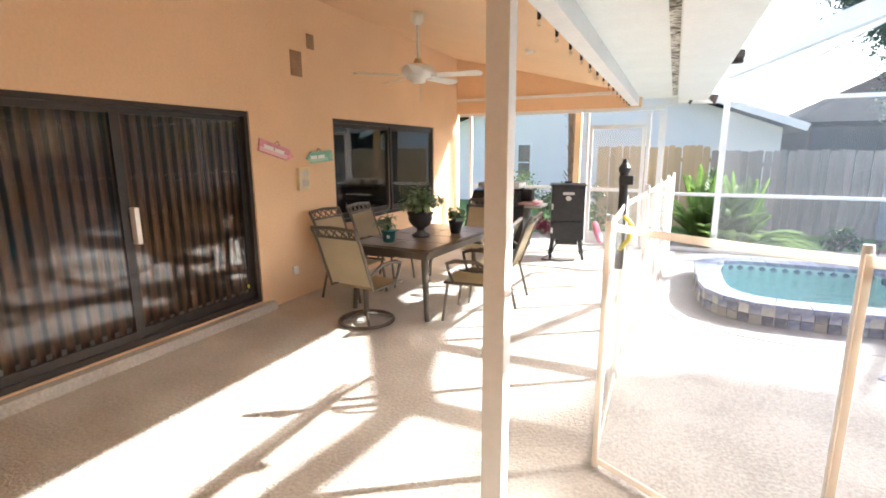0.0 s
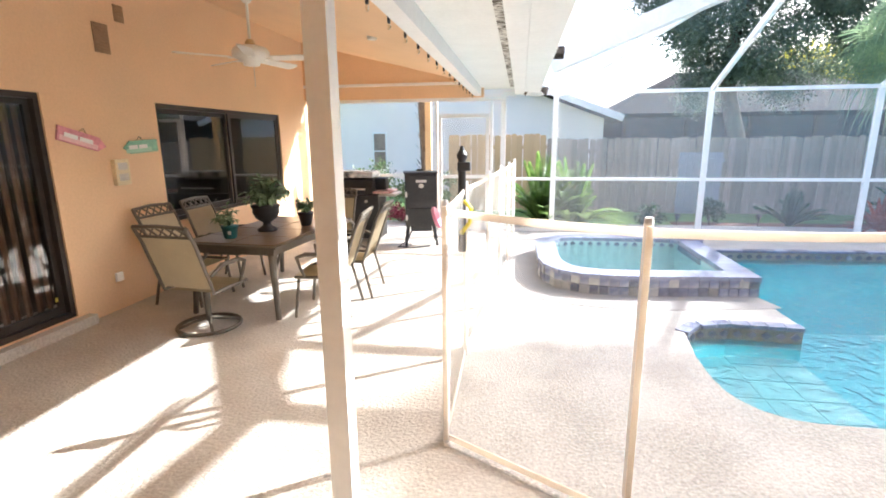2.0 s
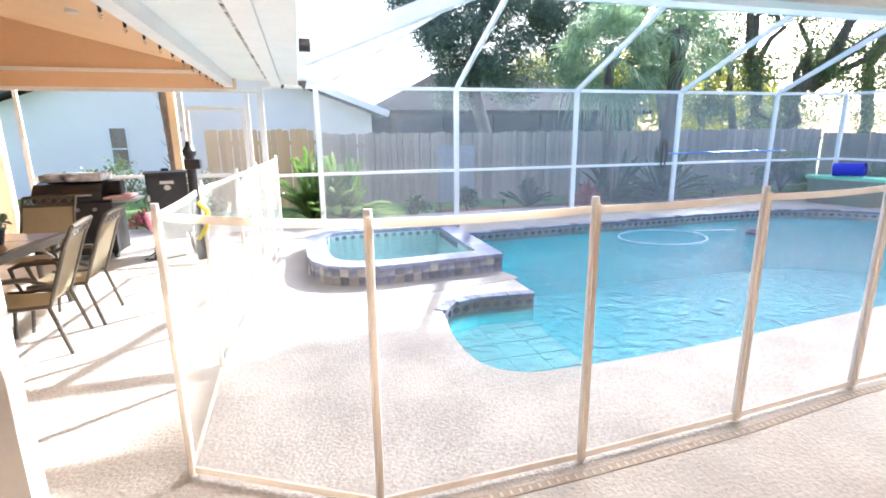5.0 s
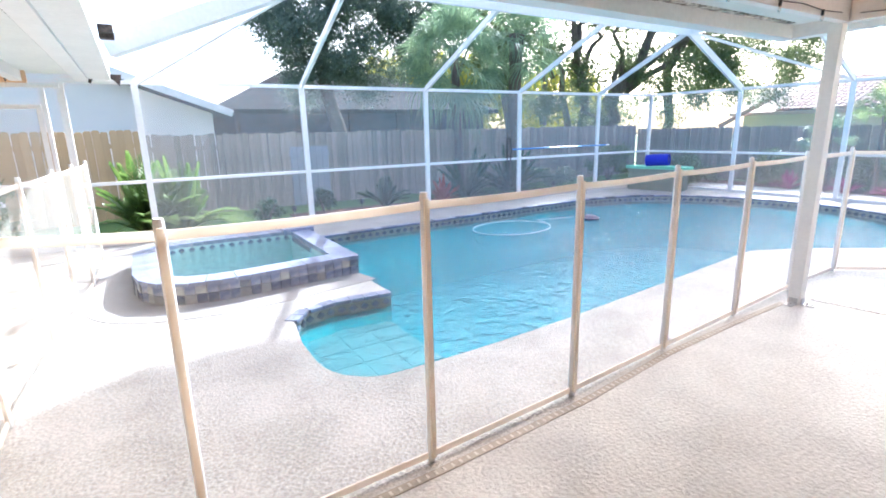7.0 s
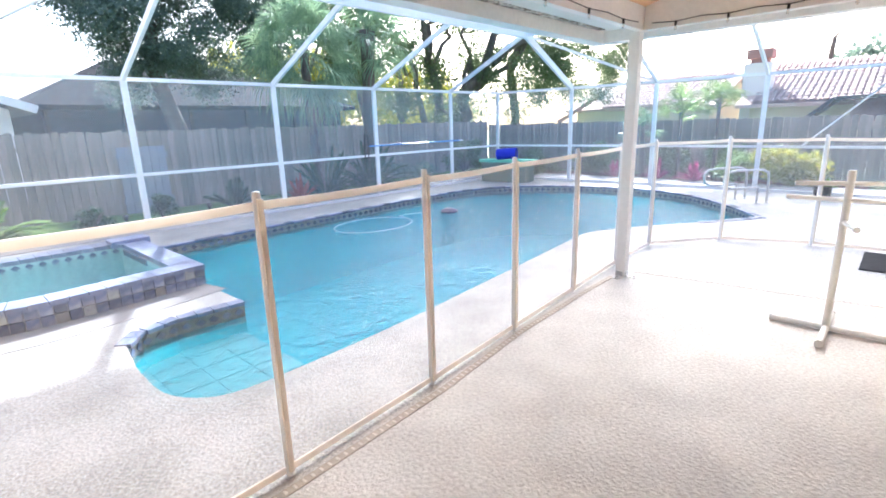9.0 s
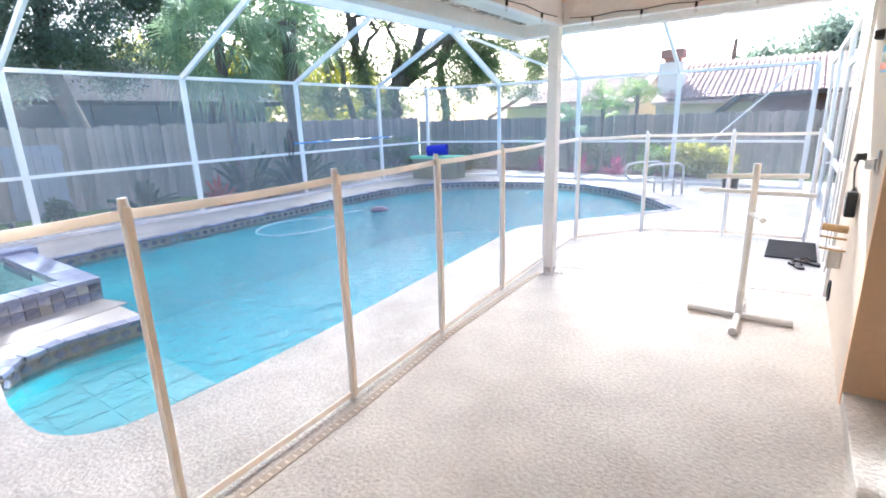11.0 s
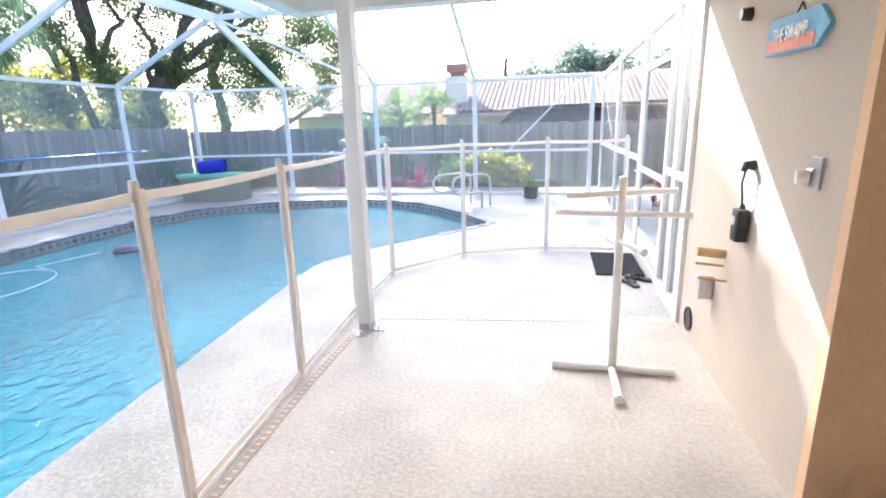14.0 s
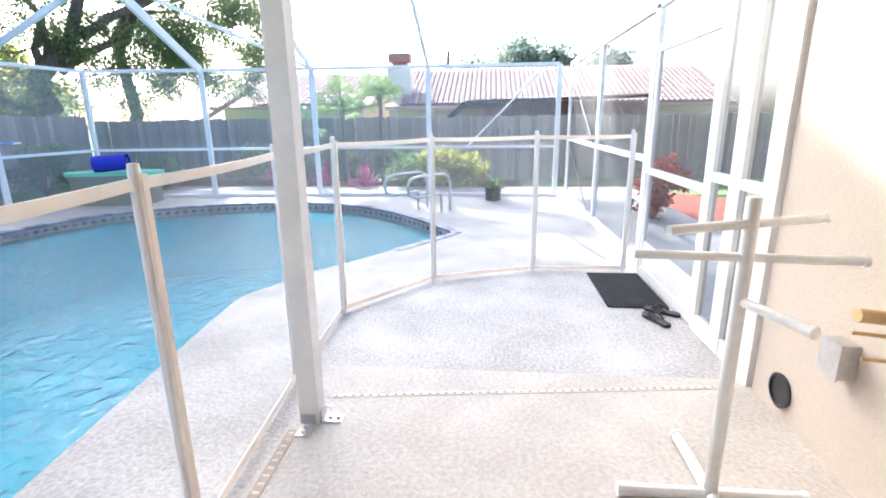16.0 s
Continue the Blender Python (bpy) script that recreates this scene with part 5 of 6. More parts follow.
part("pole", tube([(0.05, 0, -0.02), (3.2, 0, -0.02)], 0.015, 8), mat("blue_pole", (0.05, 0.22, 0.55), 0.4), e)
part("tip", tube([(3.2, 0, -0.02), (3.35, 0, -0.02)], 0.012, 8), WHITE, e)
part("net_frame", tube([(0.05, 0, -0.02), (0, 0, 0.24), (-0.06, 0, 0.26), (-0.09, 0, 0.2), (-0.09, 0, -0.26), (-0.04, 0, -0.31), (0, 0, -0.28), (0.05, 0, -0.02)], 0.014, 6), BLACK, e)
e = tagged(empty("cleaner_hose", (0.7, 4.95, -0.145)), "white pool cleaner hose floating in a ring", "hose")
part("hose", tube([(0.78 * math.cos(a), 0.6 * math.sin(a), 0.004) for a in [2 * math.pi * k / 40 for k in range(40)]] + [(0.9, 0.3, 0.004), (1.7, 0.1, 0.0)], 0.011, 6), mat("pale_hose", (0.55, 0.75, 0.78), 0.4), e)
e = tagged(empty("pool_cleaner", (2.5, 4.7, -0.12)), "dark pool cleaner floating in the water", "pool cleaner")
part("body", lathe([(0.05, -0.05), (0.17, -0.03), (0.19, 0.0), (0.1, 0.05)], 16), mat("navy_plastic", (0.02, 0.04, 0.12), 0.4), e)

# ---- spa ----
spa = tagged(empty("spa", (-4.1, 4.4, 0)), "raised spa faced with mottled slate-blue tiles", "spa")
SO = Vector((-4.1, 4.4, 0))


def sp(name, bm, material, label=""):
    bmesh.ops.translate(bm, vec=-SO, verts=bm.verts[:])
    return part(name, bm, material, spa, label)


spa_in = [(x, y) for x, y in spa_hole]
sp("wall", prism([(SO.x + (x - SO.x) * 0.992, SO.y + (y - SO.y) * 0.99) for x, y in SPA], -0.2, 0.17, [[(SO.x + (x - SO.x) * 1.01, SO.y + (y - SO.y) * 1.012) for x, y in spa_in]]), GROUT)
sp("basin", basin([(-4.13 + (x + 4.13) * 0.995, 4.43 + (y - 4.43) * 0.995) for x, y in spa_in], -0.48, 0.17), SPAPLASTER, "pale blue plaster spa basin")
sp("water", prism([(x, y) for x, y in spa_in], 0.12, 0.12), SPAWATER, "rippled clear spa water")
sp("bench", prism([(-3.26, 3.63), (-3.26, 4.0), (-4.9, 4.0), (-4.8, 3.61), (-4.5, 3.51), (-4.2, 3.51)], -0.64, -0.28), PLASTER)


sp("corner_block", box((-3.36, 5.30, 0.17), (-2.90, 5.58, 0.262), 0.012), COPING, "slate-blue tiled corner block")
sp("spillway", box((-3.27, 4.30, 0.10), (-3.235, 5.20, 0.168), 0.004), TILE, "dark tiled spillway lip")
sp("drain", lathe([(0.17, -0.478), (0.17, -0.468), (0.15, -0.464), (0.001, -0.464)], 20), BLACK, "dark round drain grate").location = (-0.35, 0.1, 0)


def resample(path, step, closed=False):
    pts = [Vector((*p, 0)) for p in path] + ([Vector((*path[0], 0))] if closed else [])
    L = sum((b - a).length for a, b in zip(pts, pts[1:]))
    n = max(1, round(L / step))
    out, acc, i = [], 0.0, 0
    for k in range(n):
        t = (k + 0.5) * L / n
        while acc + (pts[i + 1] - pts[i]).length < t:
            acc += (pts[i + 1] - pts[i]).length
            i += 1
        d = (pts[i + 1] - pts[i]).normalized()
        out.append((pts[i] + d * (t - acc), math.degrees(math.atan2(d.y, d.x))))
    return out, L / n


def pieces(name, path, step, size, z, shift, materials, parent, origin, closed=False, seed=5, diamond=False):
    """Tiles along a path, each an object on a shared mesh."""
    rnd = random.Random(seed)
    spots, real = resample(path, step, closed)
    data = []
    for m in materials:
        bm = bmesh.new()
        if diamond:
            v = [bm.verts.new(c) for c in ((-size[0] / 2, 0, 0), (0, 0, -size[2] / 2), (size[0] / 2, 0, 0), (0, 0, size[2] / 2))]
            w = [bm.verts.new(c.co + Vector((0, size[1], 0))) for c in v]
            bm.faces.new(v), bm.faces.new(w[::-1])
            for i in range(4):
                bm.faces.new((v[i], w[i], w[(i + 1) % 4], v[(i + 1) % 4]))
        else:
            add_box(bm, (-real / 2 + 0.004, -size[1] / 2, -size[2] / 2), (real / 2 - 0.004, size[1] / 2, size[2] / 2))
        me = bpy.data.meshes.new(name)
        bm.to_mesh(me)
        bm.free()
        me.materials.append(m)
        data.append(me)
    for p, a in spots:
        o = bpy.data.objects.new(name, rnd.choice(data))
        scene.collection.objects.link(o)
        o.parent = parent
        n = Vector((-math.sin(radians(a)), math.cos(radians(a)), 0))
        o.matrix_local = pose(*(p + n * shift + Vector((0, 0, z)) - Vector(origin)), 0, 0, a)


front = [SPA[0]] + SPA[::-1][0:9]
for row in range(2):
    pieces("tile", front, 0.105, (0, 0.02, 0.092), 0.045 + row * 0.1, 0.0, [TILE, TILE, TILEGREY], spa, SO, seed=row)
pieces("tile", [SPA[1], SPA[0]], 0.105, (0, 0.02, 0.19), 0.09, 0.0, [TILE, TILEGREY], spa, SO, seed=9)
pieces("coping_tile", SPA[::-1], 0.15, (0, 0.27, 0.05), 0.196, -0.125, [COPING], spa, SO, seed=3, closed=True)
pieces("diamond_tile", spa_in[1:6], 0.13, (0.09, 0.008, 0.07), 0.13, 0.003, [TILE], spa, SO, diamond=True)
apron = spline([(-2.9, 3.0), (-4.3, 2.78), (-5.2, 2.95), (-5.65, 3.4), (-5.75, 4.2), (-5.65, 5.0), (-5.4, 5.6)], 5, False)
tagged(part("apron", prism(apron + [(-5.28, 5.4), (-5.29, 4.0), (-5.1, 3.42), (-4.55, 3.22), (-2.99, 3.36)], -0.003, 0.001), mat("wet_deck", (0.26, 0.25, 0.24), 0.5, color2=(0.40, 0.38, 0.36), scale=2, fine=70, bump=0.8, bscale=65)), "darker worn deck around the spa", kind="structure")

# ---- pool edge ----
PO = Vector((0, 0, -1.3))
farpath = spline(POOL, 4, False)[40:]
pieces("coping_tile", farpath, 0.16, (0, 0.12, 0.035), -0.012, -0.03, [COPING, TILE], pool, PO, seed=11)
pieces("coping_tile", NOOK[1:], 0.15, (0, 0.12, 0.035), -0.012, -0.03, [COPING, TILE], pool, PO, seed=12)
pieces("diamond_tile", farpath, 0.14, (0.1, 0.008, 0.08), -0.095, 0.003, [TILE], pool, PO, diamond=True)
pieces("diamond_tile", NOOK[1:], 0.12, (0.09, 0.008, 0.08), -0.095, 0.003, [TILE], pool, PO, diamond=True)
shelf = [(-4.12, 1.7), (-4.11, 1.2), (-3.94, 0.93), (-3.6, 0.84), (-3.35, 0.85), (-3.1, 1.5), (-2.99, 2.45), (-3.6, 2.49), (-3.89, 2.41), (-4.05, 2.21)]
poolpart("step", prism(shelf, -1.29, -0.32), STEPTILE, "white tiled entry step under water")
poolpart("step", prism([(-3.35, 0.86), (-2.95, 0.86), (-2.8, 1.5), (-2.75, 2.45), (-2.99, 2.45), (-3.1, 1.5)], -1.29, -0.58), STEPTILE, "white tiled lower step under water")
for i in range(4):
    for j in range(5):
        x, y = -3.92 + i * 0.31, 1.08 + j * 0.31
        if x > -3.2 + 0.1 * j - 0.35 + 0.0 and j < 1:
            continue
        if -4.0 < x < -3.1 and (x > -3.85 or 1.2 < y < 2.2):
            t = poolpart("step_tile", box((x, y, -0.319), (x + 0.295, y + 0.295, -0.312)), STEPTILE)

# ---- drain and joint ----
dr = [(-5.8, 0.13), (-5.0, -0.25), (-3.99, -0.22), (-2.94, -0.16), (-1.9, -0.04), (-0.76, 0.01), (-0.1, 0.02)]
e = tagged(empty("deck_drain", (-2.94, -0.16, 0)), "narrow slotted deck drain along the pool fence", "drain")
bm = bmesh.new()
for a, b in zip(dr[1:], dr[2:]):
    add_bar(bm, (a[0] + 2.94, a[1] + 0.16, 0.001), (b[0] + 2.94, b[1] + 0.16, 0.001), 0.05, 0.005)
part("channel", bm, mat("tan_channel", (0.40, 0.33, 0.25), 0.7, var=0.15), e)
bm = bmesh.new()
for p, a in resample(dr[1:], 0.05)[0]:
    add_box(bm, (-0.007, -0.014, 0.0038), (0.007, 0.014, 0.005), pose(p.x + 2.94, p.y + 0.16, 0, 0, 0, a))
part("slot_strip", bm, mat("rib_tan", (0.62, 0.55, 0.45), 0.7), e, "row of small pale ribs")["kind"] = "stuff"
e = tagged(empty("deck_joint", (0.34, -1.2, 0)), "perforated joint strip across the deck", "drain")
part("strip", bar((-0.12, 1.12, 0.001), (0.14, -1.12, 0.001), 0.03, 0.006), STRAP, e)
bm = bmesh.new()
for k in range(48):
    t = k / 47
    add_box(bm, (-0.006, -0.008, 0.0042), (0.006, 0.008, 0.0056), pose(-0.12 + 0.26 * t, 1.1 - 2.2 * t, 0, 0, 0, 6))
part("slot_strip", bm, JOINT, e)["kind"] = "stuff"


# ---- string lights ----
def string_lights(p, q, n):
    e = tagged(empty("string_lights", p), "black patio string lights along the beam", "string lights")
    d = Vector(q) - Vector(p)
    pts = [d * (k / (2 * n)) + Vector((0, 0, -0.0 if k % 2 == 0 else -0.015)) for k in range(2 * n + 1)]
    part("cable", tube(pts, 0.004, 5), BLACK, e)
    for k in range(n):
        c = pts[2 * k + 1]
        part("socket", tube([c + Vector((0, 0, 0.005)), c - Vector((0, 0, 0.035))], 0.011, 8), BLACK, e)
        part("bulb", lathe([(0.004, -0.035), (0.013, -0.05), (0.011, -0.065), (0.003, -0.075)], 8), GLASS, e).location = c


string_lights((-6.375, 0.0, 2.45), (-6.375, 6.9, 2.45), 15)
string_lights((-5.9, -0.135, 2.47), (-0.2, -0.135, 2.47), 9)
string_lights((-0.045, -0.2, 2.47), (-0.045, -2.3, 2.47), 5)

# ---- ceiling fan ----
FX, FY, FZ = -8.0, 2.35, 2.45
FANW = mat("fan_white", (0.78, 0.74, 0.66), 0.4, var=0.04)
e = tagged(empty("ceiling_fan", (FX, FY, FZ)), "white five-bladed ceiling fan with a down rod", "ceiling fan")
part("down_rod", tube([(0, 0, 0.1), (0, 0, 0.5)], 0.013, 10), FANW, e)
part("canopy", lathe([(0.03, 0.44), (0.06, 0.48), (0.065, 0.55)], 18), FANW, e, smooth=True)
part("collar", lathe([(0.04, 0.08), (0.045, 0.1), (0.03, 0.13)], 16), PINE, e)
part("motor", lathe([(0.03, -0.10), (0.07, -0.095), (0.085, -0.05), (0.145, -0.035), (0.165, -0.01), (0.165, 0.03), (0.14, 0.06), (0.07, 0.08), (0.03, 0.085)], 28), FANW, e, smooth=True)
for k in range(5):
    a = -65 + 72 * k
    b = empty("blade_arm")
    b.parent = e
    b.matrix_local = pose(0, 0, -0.03, 0, 0, a)
    part("bracket", bar((0.1, 0, 0), (0.2, 0, -0.01), 0.04, 0.01), FANW, b)
    bm = bmesh.new()
    out = [(0.18, -0.045), (0.6, -0.065), (0.64, -0.04), (0.65, 0.02), (0.62, 0.06), (0.18, 0.05)]
    v = [bm.verts.new((x, y, 0.004 - y * 0.24)) for x, y in out]
    w = [bm.verts.new((x, y, -0.004 - y * 0.24)) for x, y in out]
    bm.faces.new(v), bm.faces.new(w[::-1])
    for i in range(6):
        bm.faces.new((v[i], w[i], w[(i + 1) % 6], v[(i + 1) % 6]))
    part("blade", bm, FANW, b)
part("pull_chain", tube([(0.02, 0, -0.09), (0.02, 0, -0.28)], 0.003, 5), STEEL, e)
e = tagged(empty("smoke_detector", (-7.3, 3.9, 2.62 + SL * 1.0)), "small white round detector on the ceiling", "detector")
part("body", lathe([(0.055, -0.03), (0.06, 0.0), (0.06, 0.02)], 16), FANW, e)
# ---- dining set ----
def dining_chair(loc, rz, swivel=False):
    """Faces +y."""
    e = tagged(empty("dining_chair", loc, rz), "taupe metal patio chair, beige sling seat" + (", swivel ring base" if swivel else ", four legs"), "chair", "chairs round the patio table")

    def side(x):
        return [(x, 0.24, 0.40), (x, -0.20, 0.40), (x, -0.27, 0.60), (x, -0.36, 0.86), (x, -0.43, 1.0)]
    for s in (-0.26, 0.26):
        part("side_rail", tube(side(s), 0.016, 8), FRAME, e)
        part("arm", tube([(s * 1.08, -0.24, 0.56), (s * 1.1, -0.1, 0.63), (s * 1.1, 0.12, 0.63), (s * 1.1, 0.2, 0.60), (s * 1.05, 0.18, 0.50), (s, 0.14, 0.40)], [0.014, 0.02, 0.022, 0.02, 0.015, 0.013], 8), FRAME, e)
        if not swivel:
            part("leg", tube([(s, 0.2, 0.40), (s * 1.05, 0.25, 0.0)], 0.015, 8), FRAME, e)
            part("leg", tube([(s, -0.19, 0.40), (s * 1.05, -0.29, 0.0)], 0.015, 8), FRAME, e)
    bm = bmesh.new()
    prof = [(0.25, 0.405), (0.1, 0.385), (-0.1, 0.38), (-0.19, 0.40)]
    a = [bm.verts.new((-0.25, y, z)) for y, z in prof]
    b = [bm.verts.new((0.25, y, z)) for y, z in prof]
    for i in range(3):
        bm.faces.new((a[i], b[i], b[i + 1], a[i + 1]))
    bmesh.ops.solidify(bm, geom=bm.faces[:], thickness=0.006)
    part("seat", bm, SLING, e)
    bm = bmesh.new()
    prof = [(-0.205, 0.43), (-0.265, 0.60), (-0.35, 0.84), (-0.375, 0.90)]
    a = [bm.verts.new((-0.25, y, z)) for y, z in prof]
    b = [bm.verts.new((0.25, y, z)) for y, z in prof]
    for i in range(3):
        bm.faces.new((a[i], b[i], b[i + 1], a[i + 1]))
    bmesh.ops.solidify(bm, geom=bm.faces[:], thickness=0.006)
    part("backrest", bm, SLING, e)
    part("top_rail", tube([(-0.26, -0.43, 1.0), (0, -0.445, 1.015), (0.26, -0.43, 1.0)], 0.017, 8), FRAME, e)
    part("lower_rail", tube([(-0.25, -0.383, 0.915), (0.25, -0.383, 0.915)], 0.013, 8), FRAME, e)
    for k in range(5):
        x = -0.2 + k * 0.1
        part("lattice", tube([(x - 0.045, -0.39, 0.92), (x, -0.41, 0.965), (x + 0.045, -0.43, 1.0), ], 0.008, 6), FRAME, e)
        part("lattice", tube([(x + 0.045, -0.39, 0.92), (x, -0.41, 0.965), (x - 0.045, -0.43, 1.0), ], 0.008, 6), FRAME, e)
    if swivel:
        part("column", tube([(0, 0, 0.38), (0, 0, 0.06)], [0.03, 0.025], 12), FRAME, e)
        part("support", box((-0.2, -0.03, 0.35), (0.2, 0.03, 0.375)), FRAME, e)
        ring = [(0.27 * math.cos(2 * math.pi * k / 28), 0.27 * math.sin(2 * math.pi * k / 28), 0.02) for k in range(29)]
        part("base_ring", tube(ring, 0.018, 8, False), FRAME, e, smooth=True)
        for k in range(4):
            a = radians(45 + 90 * k)
            part("spoke", tube([(0, 0, 0.09), (0.14 * math.cos(a), 0.14 * math.sin(a), 0.06), (0.26 * math.cos(a), 0.26 * math.sin(a), 0.025)], 0.014, 8), FRAME, e)
    return e


TX, TY, TR = -8.18, 2.88, -4
c1 = dining_chair((-7.42, 2.42, 0), 96)
copy_thing(c1, pose(-7.38, 3.06, 0, 0, 0, 92))
copy_thing(c1, pose(-8.98, 2.55, 0, 0, 0, -92))
copy_thing(c1, pose(-8.96, 3.25, 0, 0, 0, -88))
c2 = dining_chair((-8.34, 1.80, 0), -6, True)
copy_thing(c2, pose(-8.05, 4.02, 0, 0, 0, 176))
e = tagged(empty("dining_table", (TX, TY, 0), TR), "rectangular brown patio table with inlaid boards", "table")
part("apron", prism([(-0.47, -0.82), (0.47, -0.82), (0.47, 0.82), (-0.47, 0.82)], 0.63, 0.70, [[(-0.44, -0.79), (0.44, -0.79), (0.44, 0.79), (-0.44, 0.79)]]), FRAME, e)
bm = box((-0.53, -0.88, 0.70), (0.53, 0.88, 0.725), 0.01)
part("tabletop", bm, FRAME, e)
for i in range(4):
    for j in range(2):
        y = -0.82 + i * 0.41
        x = -0.48 + j * 0.485
        part("board", box((x, y, 0.7255), (x + 0.475, y + 0.40, 0.732), 0.003), TABLE, e)
for sx in (-1, 1):
    for sy in (-1, 1):
        part("leg", tube([(sx * 0.42, sy * 0.77, 0.70), (sx * 0.43, sy * 0.78, 0.4), (sx * 0.46, sy * 0.81, 0.0)], [0.045, 0.034, 0.026], 10), FRAME, e)
    part("brace", tube([(sx * 0.43, -0.77, 0.45), (sx * 0.40, -0.6, 0.6), (sx * 0.40, -0.45, 0.66)], 0.014, 8), FRAME, e)
    part("brace", tube([(sx * 0.43, 0.77, 0.45), (sx * 0.40, 0.6, 0.6), (sx * 0.40, 0.45, 0.66)], 0.014, 8), FRAME, e)


def potted(name, loc, profile, potmat, leaves, r, h, n, size, seed, label, label2):
    e = tagged(empty(name, loc), label, "plant pot")
    part("pot", lathe(profile, 22), potmat, e, smooth=True)
    top = profile[-1][1]
    part("soil", lathe([(profile[-1][0] * 0.9, top - 0.03), (profile[-1][0] * 0.88, top - 0.015)], 16), MULCH, e)
    f = tagged(empty("houseplant", (loc[0], loc[1], loc[2] + top - 0.02)), label2, "plant")
    rnd = random.Random(seed)
    bm = bmesh.new()
    tips = []
    for k in range(n):
        a, el = rnd.uniform(0, 6.28), rnd.uniform(0.3, 1.4)
        l = rnd.uniform(0.6, 1.0)
        c = Vector((math.cos(a) * math.cos(el) * r * l, math.sin(a) * math.cos(el) * r * l, h * l * math.sin(el) + 0.02))
        add_tube(bm, [(0, 0, 0), c * 0.6 + Vector((0, 0, 0.04)), c], [0.005, 0.004, 0.002], 4)
        tips.append(c)
    part("stems", bm, CYCAD, f)
    bm = bmesh.new()
    for c in tips:
        for k in range(9):
            t = rnd.uniform(0.35, 1.05)
            d = Vector((rnd.uniform(-1, 1), rnd.uniform(-1, 1), rnd.uniform(-0.7, 0.5)))
            p = c * t + Vector((0, 0, 0.04 * (1 - t)))
            d.normalize()
            a, b = frame_of(d)
            q = [p, p + d * size * 0.5 + a * size * 0.24, p + d * size - b * size * 0.2, p + d * size * 0.5 - a * size * 0.24]
            bm.faces.new([bm.verts.new(x) for x in q])
    part("leaves", bm, leaves, f)
    return e


TEAL, NAVY = mat("teal_plastic", (0.02, 0.12, 0.12), 0.4), mat("dark_plastic", (0.03, 0.035, 0.045), 0.4)
TT = 0.733
potted("urn", (-8.2, 2.74, TT), [(0.10, 0), (0.105, 0.02), (0.045, 0.06), (0.04, 0.09), (0.11, 0.14), (0.14, 0.2), (0.135, 0.24), (0.155, 0.27), (0.15, 0.28)], BLACK, PALM, 0.34, 0.30, 46, 0.085, 5, "black footed urn on the patio table", "leafy green plant spilling from the black urn")
p = potted("plant_pot", (-8.36, 2.30, TT), [(0.055, 0), (0.06, 0.01), (0.078, 0.11), (0.084, 0.112), (0.082, 0.13)], TEAL, PALM, 0.15, 0.20, 18, 0.07, 6, "teal plastic pot on the patio table", "small green plant in the teal pot")
part("sticker", box((0.02, -0.075, 0.05), (0.055, -0.0715, 0.085)), WHITE, p, "white price sticker")
potted("plant_pot", (-7.93, 3.12, TT), [(0.055, 0), (0.06, 0.01), (0.085, 0.13), (0.09, 0.132), (0.088, 0.15)], NAVY, PALM, 0.15, 0.2, 20, 0.07, 7, "dark plastic pot on the patio table", "small green plant in the dark pot")

# ---- smoker, grill ----
e = tagged(empty("smoker", (-7.12, 5.72, 0), 14), "black upright metal smoker cabinet on splayed legs", "smoker")
e.scale = (1.2, 1.15, 1.02)
part("body", box((-0.21, -0.19, 0.31), (0.21, 0.19, 1.13), 0.01), BLACK, e)
part("lid", box((-0.225, -0.205, 1.131), (0.225, 0.205, 1.155), 0.008), BLACK, e)
d = part("door", box((-0.2, -0.215, 0.60), (0.2, -0.192, 1.11), 0.006), BLACK, e, "black upper door")
part("gauge", tube([(0.0, -0.216, 0.95), (0.0, -0.235, 0.95)], 0.035, 16), STEEL, d, "round steel gauge")
part("badge", box((-0.07, -0.222, 1.0), (0.07, -0.2155, 1.04)), STEEL, d)
part("latch", box((-0.21, -0.24, 0.78), (-0.185, -0.2155, 0.86)), STEEL, d)
d = part("door", box((-0.2, -0.215, 0.33), (0.2, -0.192, 0.59), 0.006), BLACK, e, "black lower door")
part("latch", box((-0.21, -0.24, 0.42), (-0.185, -0.2155, 0.50)), STEEL, d)
for sx in (-1, 1):
    for sy in (-1, 1):
        part("leg", tube([(sx * 0.17, sy * 0.15, 0.32), (sx * 0.21, sy * 0.19, 0.0)], 0.018, 8), BLACK, e)
part("gas_hose", tube([(-0.1, -0.1, 0.3), (-0.2, -0.25, 0.1), (-0.32, -0.3, 0.02), (-0.1, -0.34, 0.015), (0.1, -0.28, 0.02)], 0.012, 6), BLACK, e)
part("burner", box((-0.14, -0.12, 0.22), (0.14, 0.12, 0.30)), BLACK, e)
part("chimney", box((-0.04, 0.05, 1.156), (0.04, 0.12, 1.19)), BLACK, e)

e = tagged(empty("gas_grill", (-8.3, 5.85, 0)), "black gas grill with a closed hood beside the wall", "grill")
part("cabinet", box((-0.50, -0.26, 0.08), (0.5, 0.26, 0.80), 0.015), BLACK, e)
bm = bmesh.new()
pr = [(-0.26, 0.81), (-0.26, 0.93), (-0.16, 1.04), (0.12, 1.07), (0.26, 0.98), (0.26, 0.81)]
a = [bm.verts.new((-0.40, y, z)) for y, z in pr]
b = [bm.verts.new((0.40, y, z)) for y, z in pr]
bm.faces.new(a), bm.faces.new(b[::-1])
for i in range(6):
    bm.faces.new((a[i], b[i], b[(i + 1) % 6], a[(i + 1) % 6]))
part("hood", bm, BLACK, e)
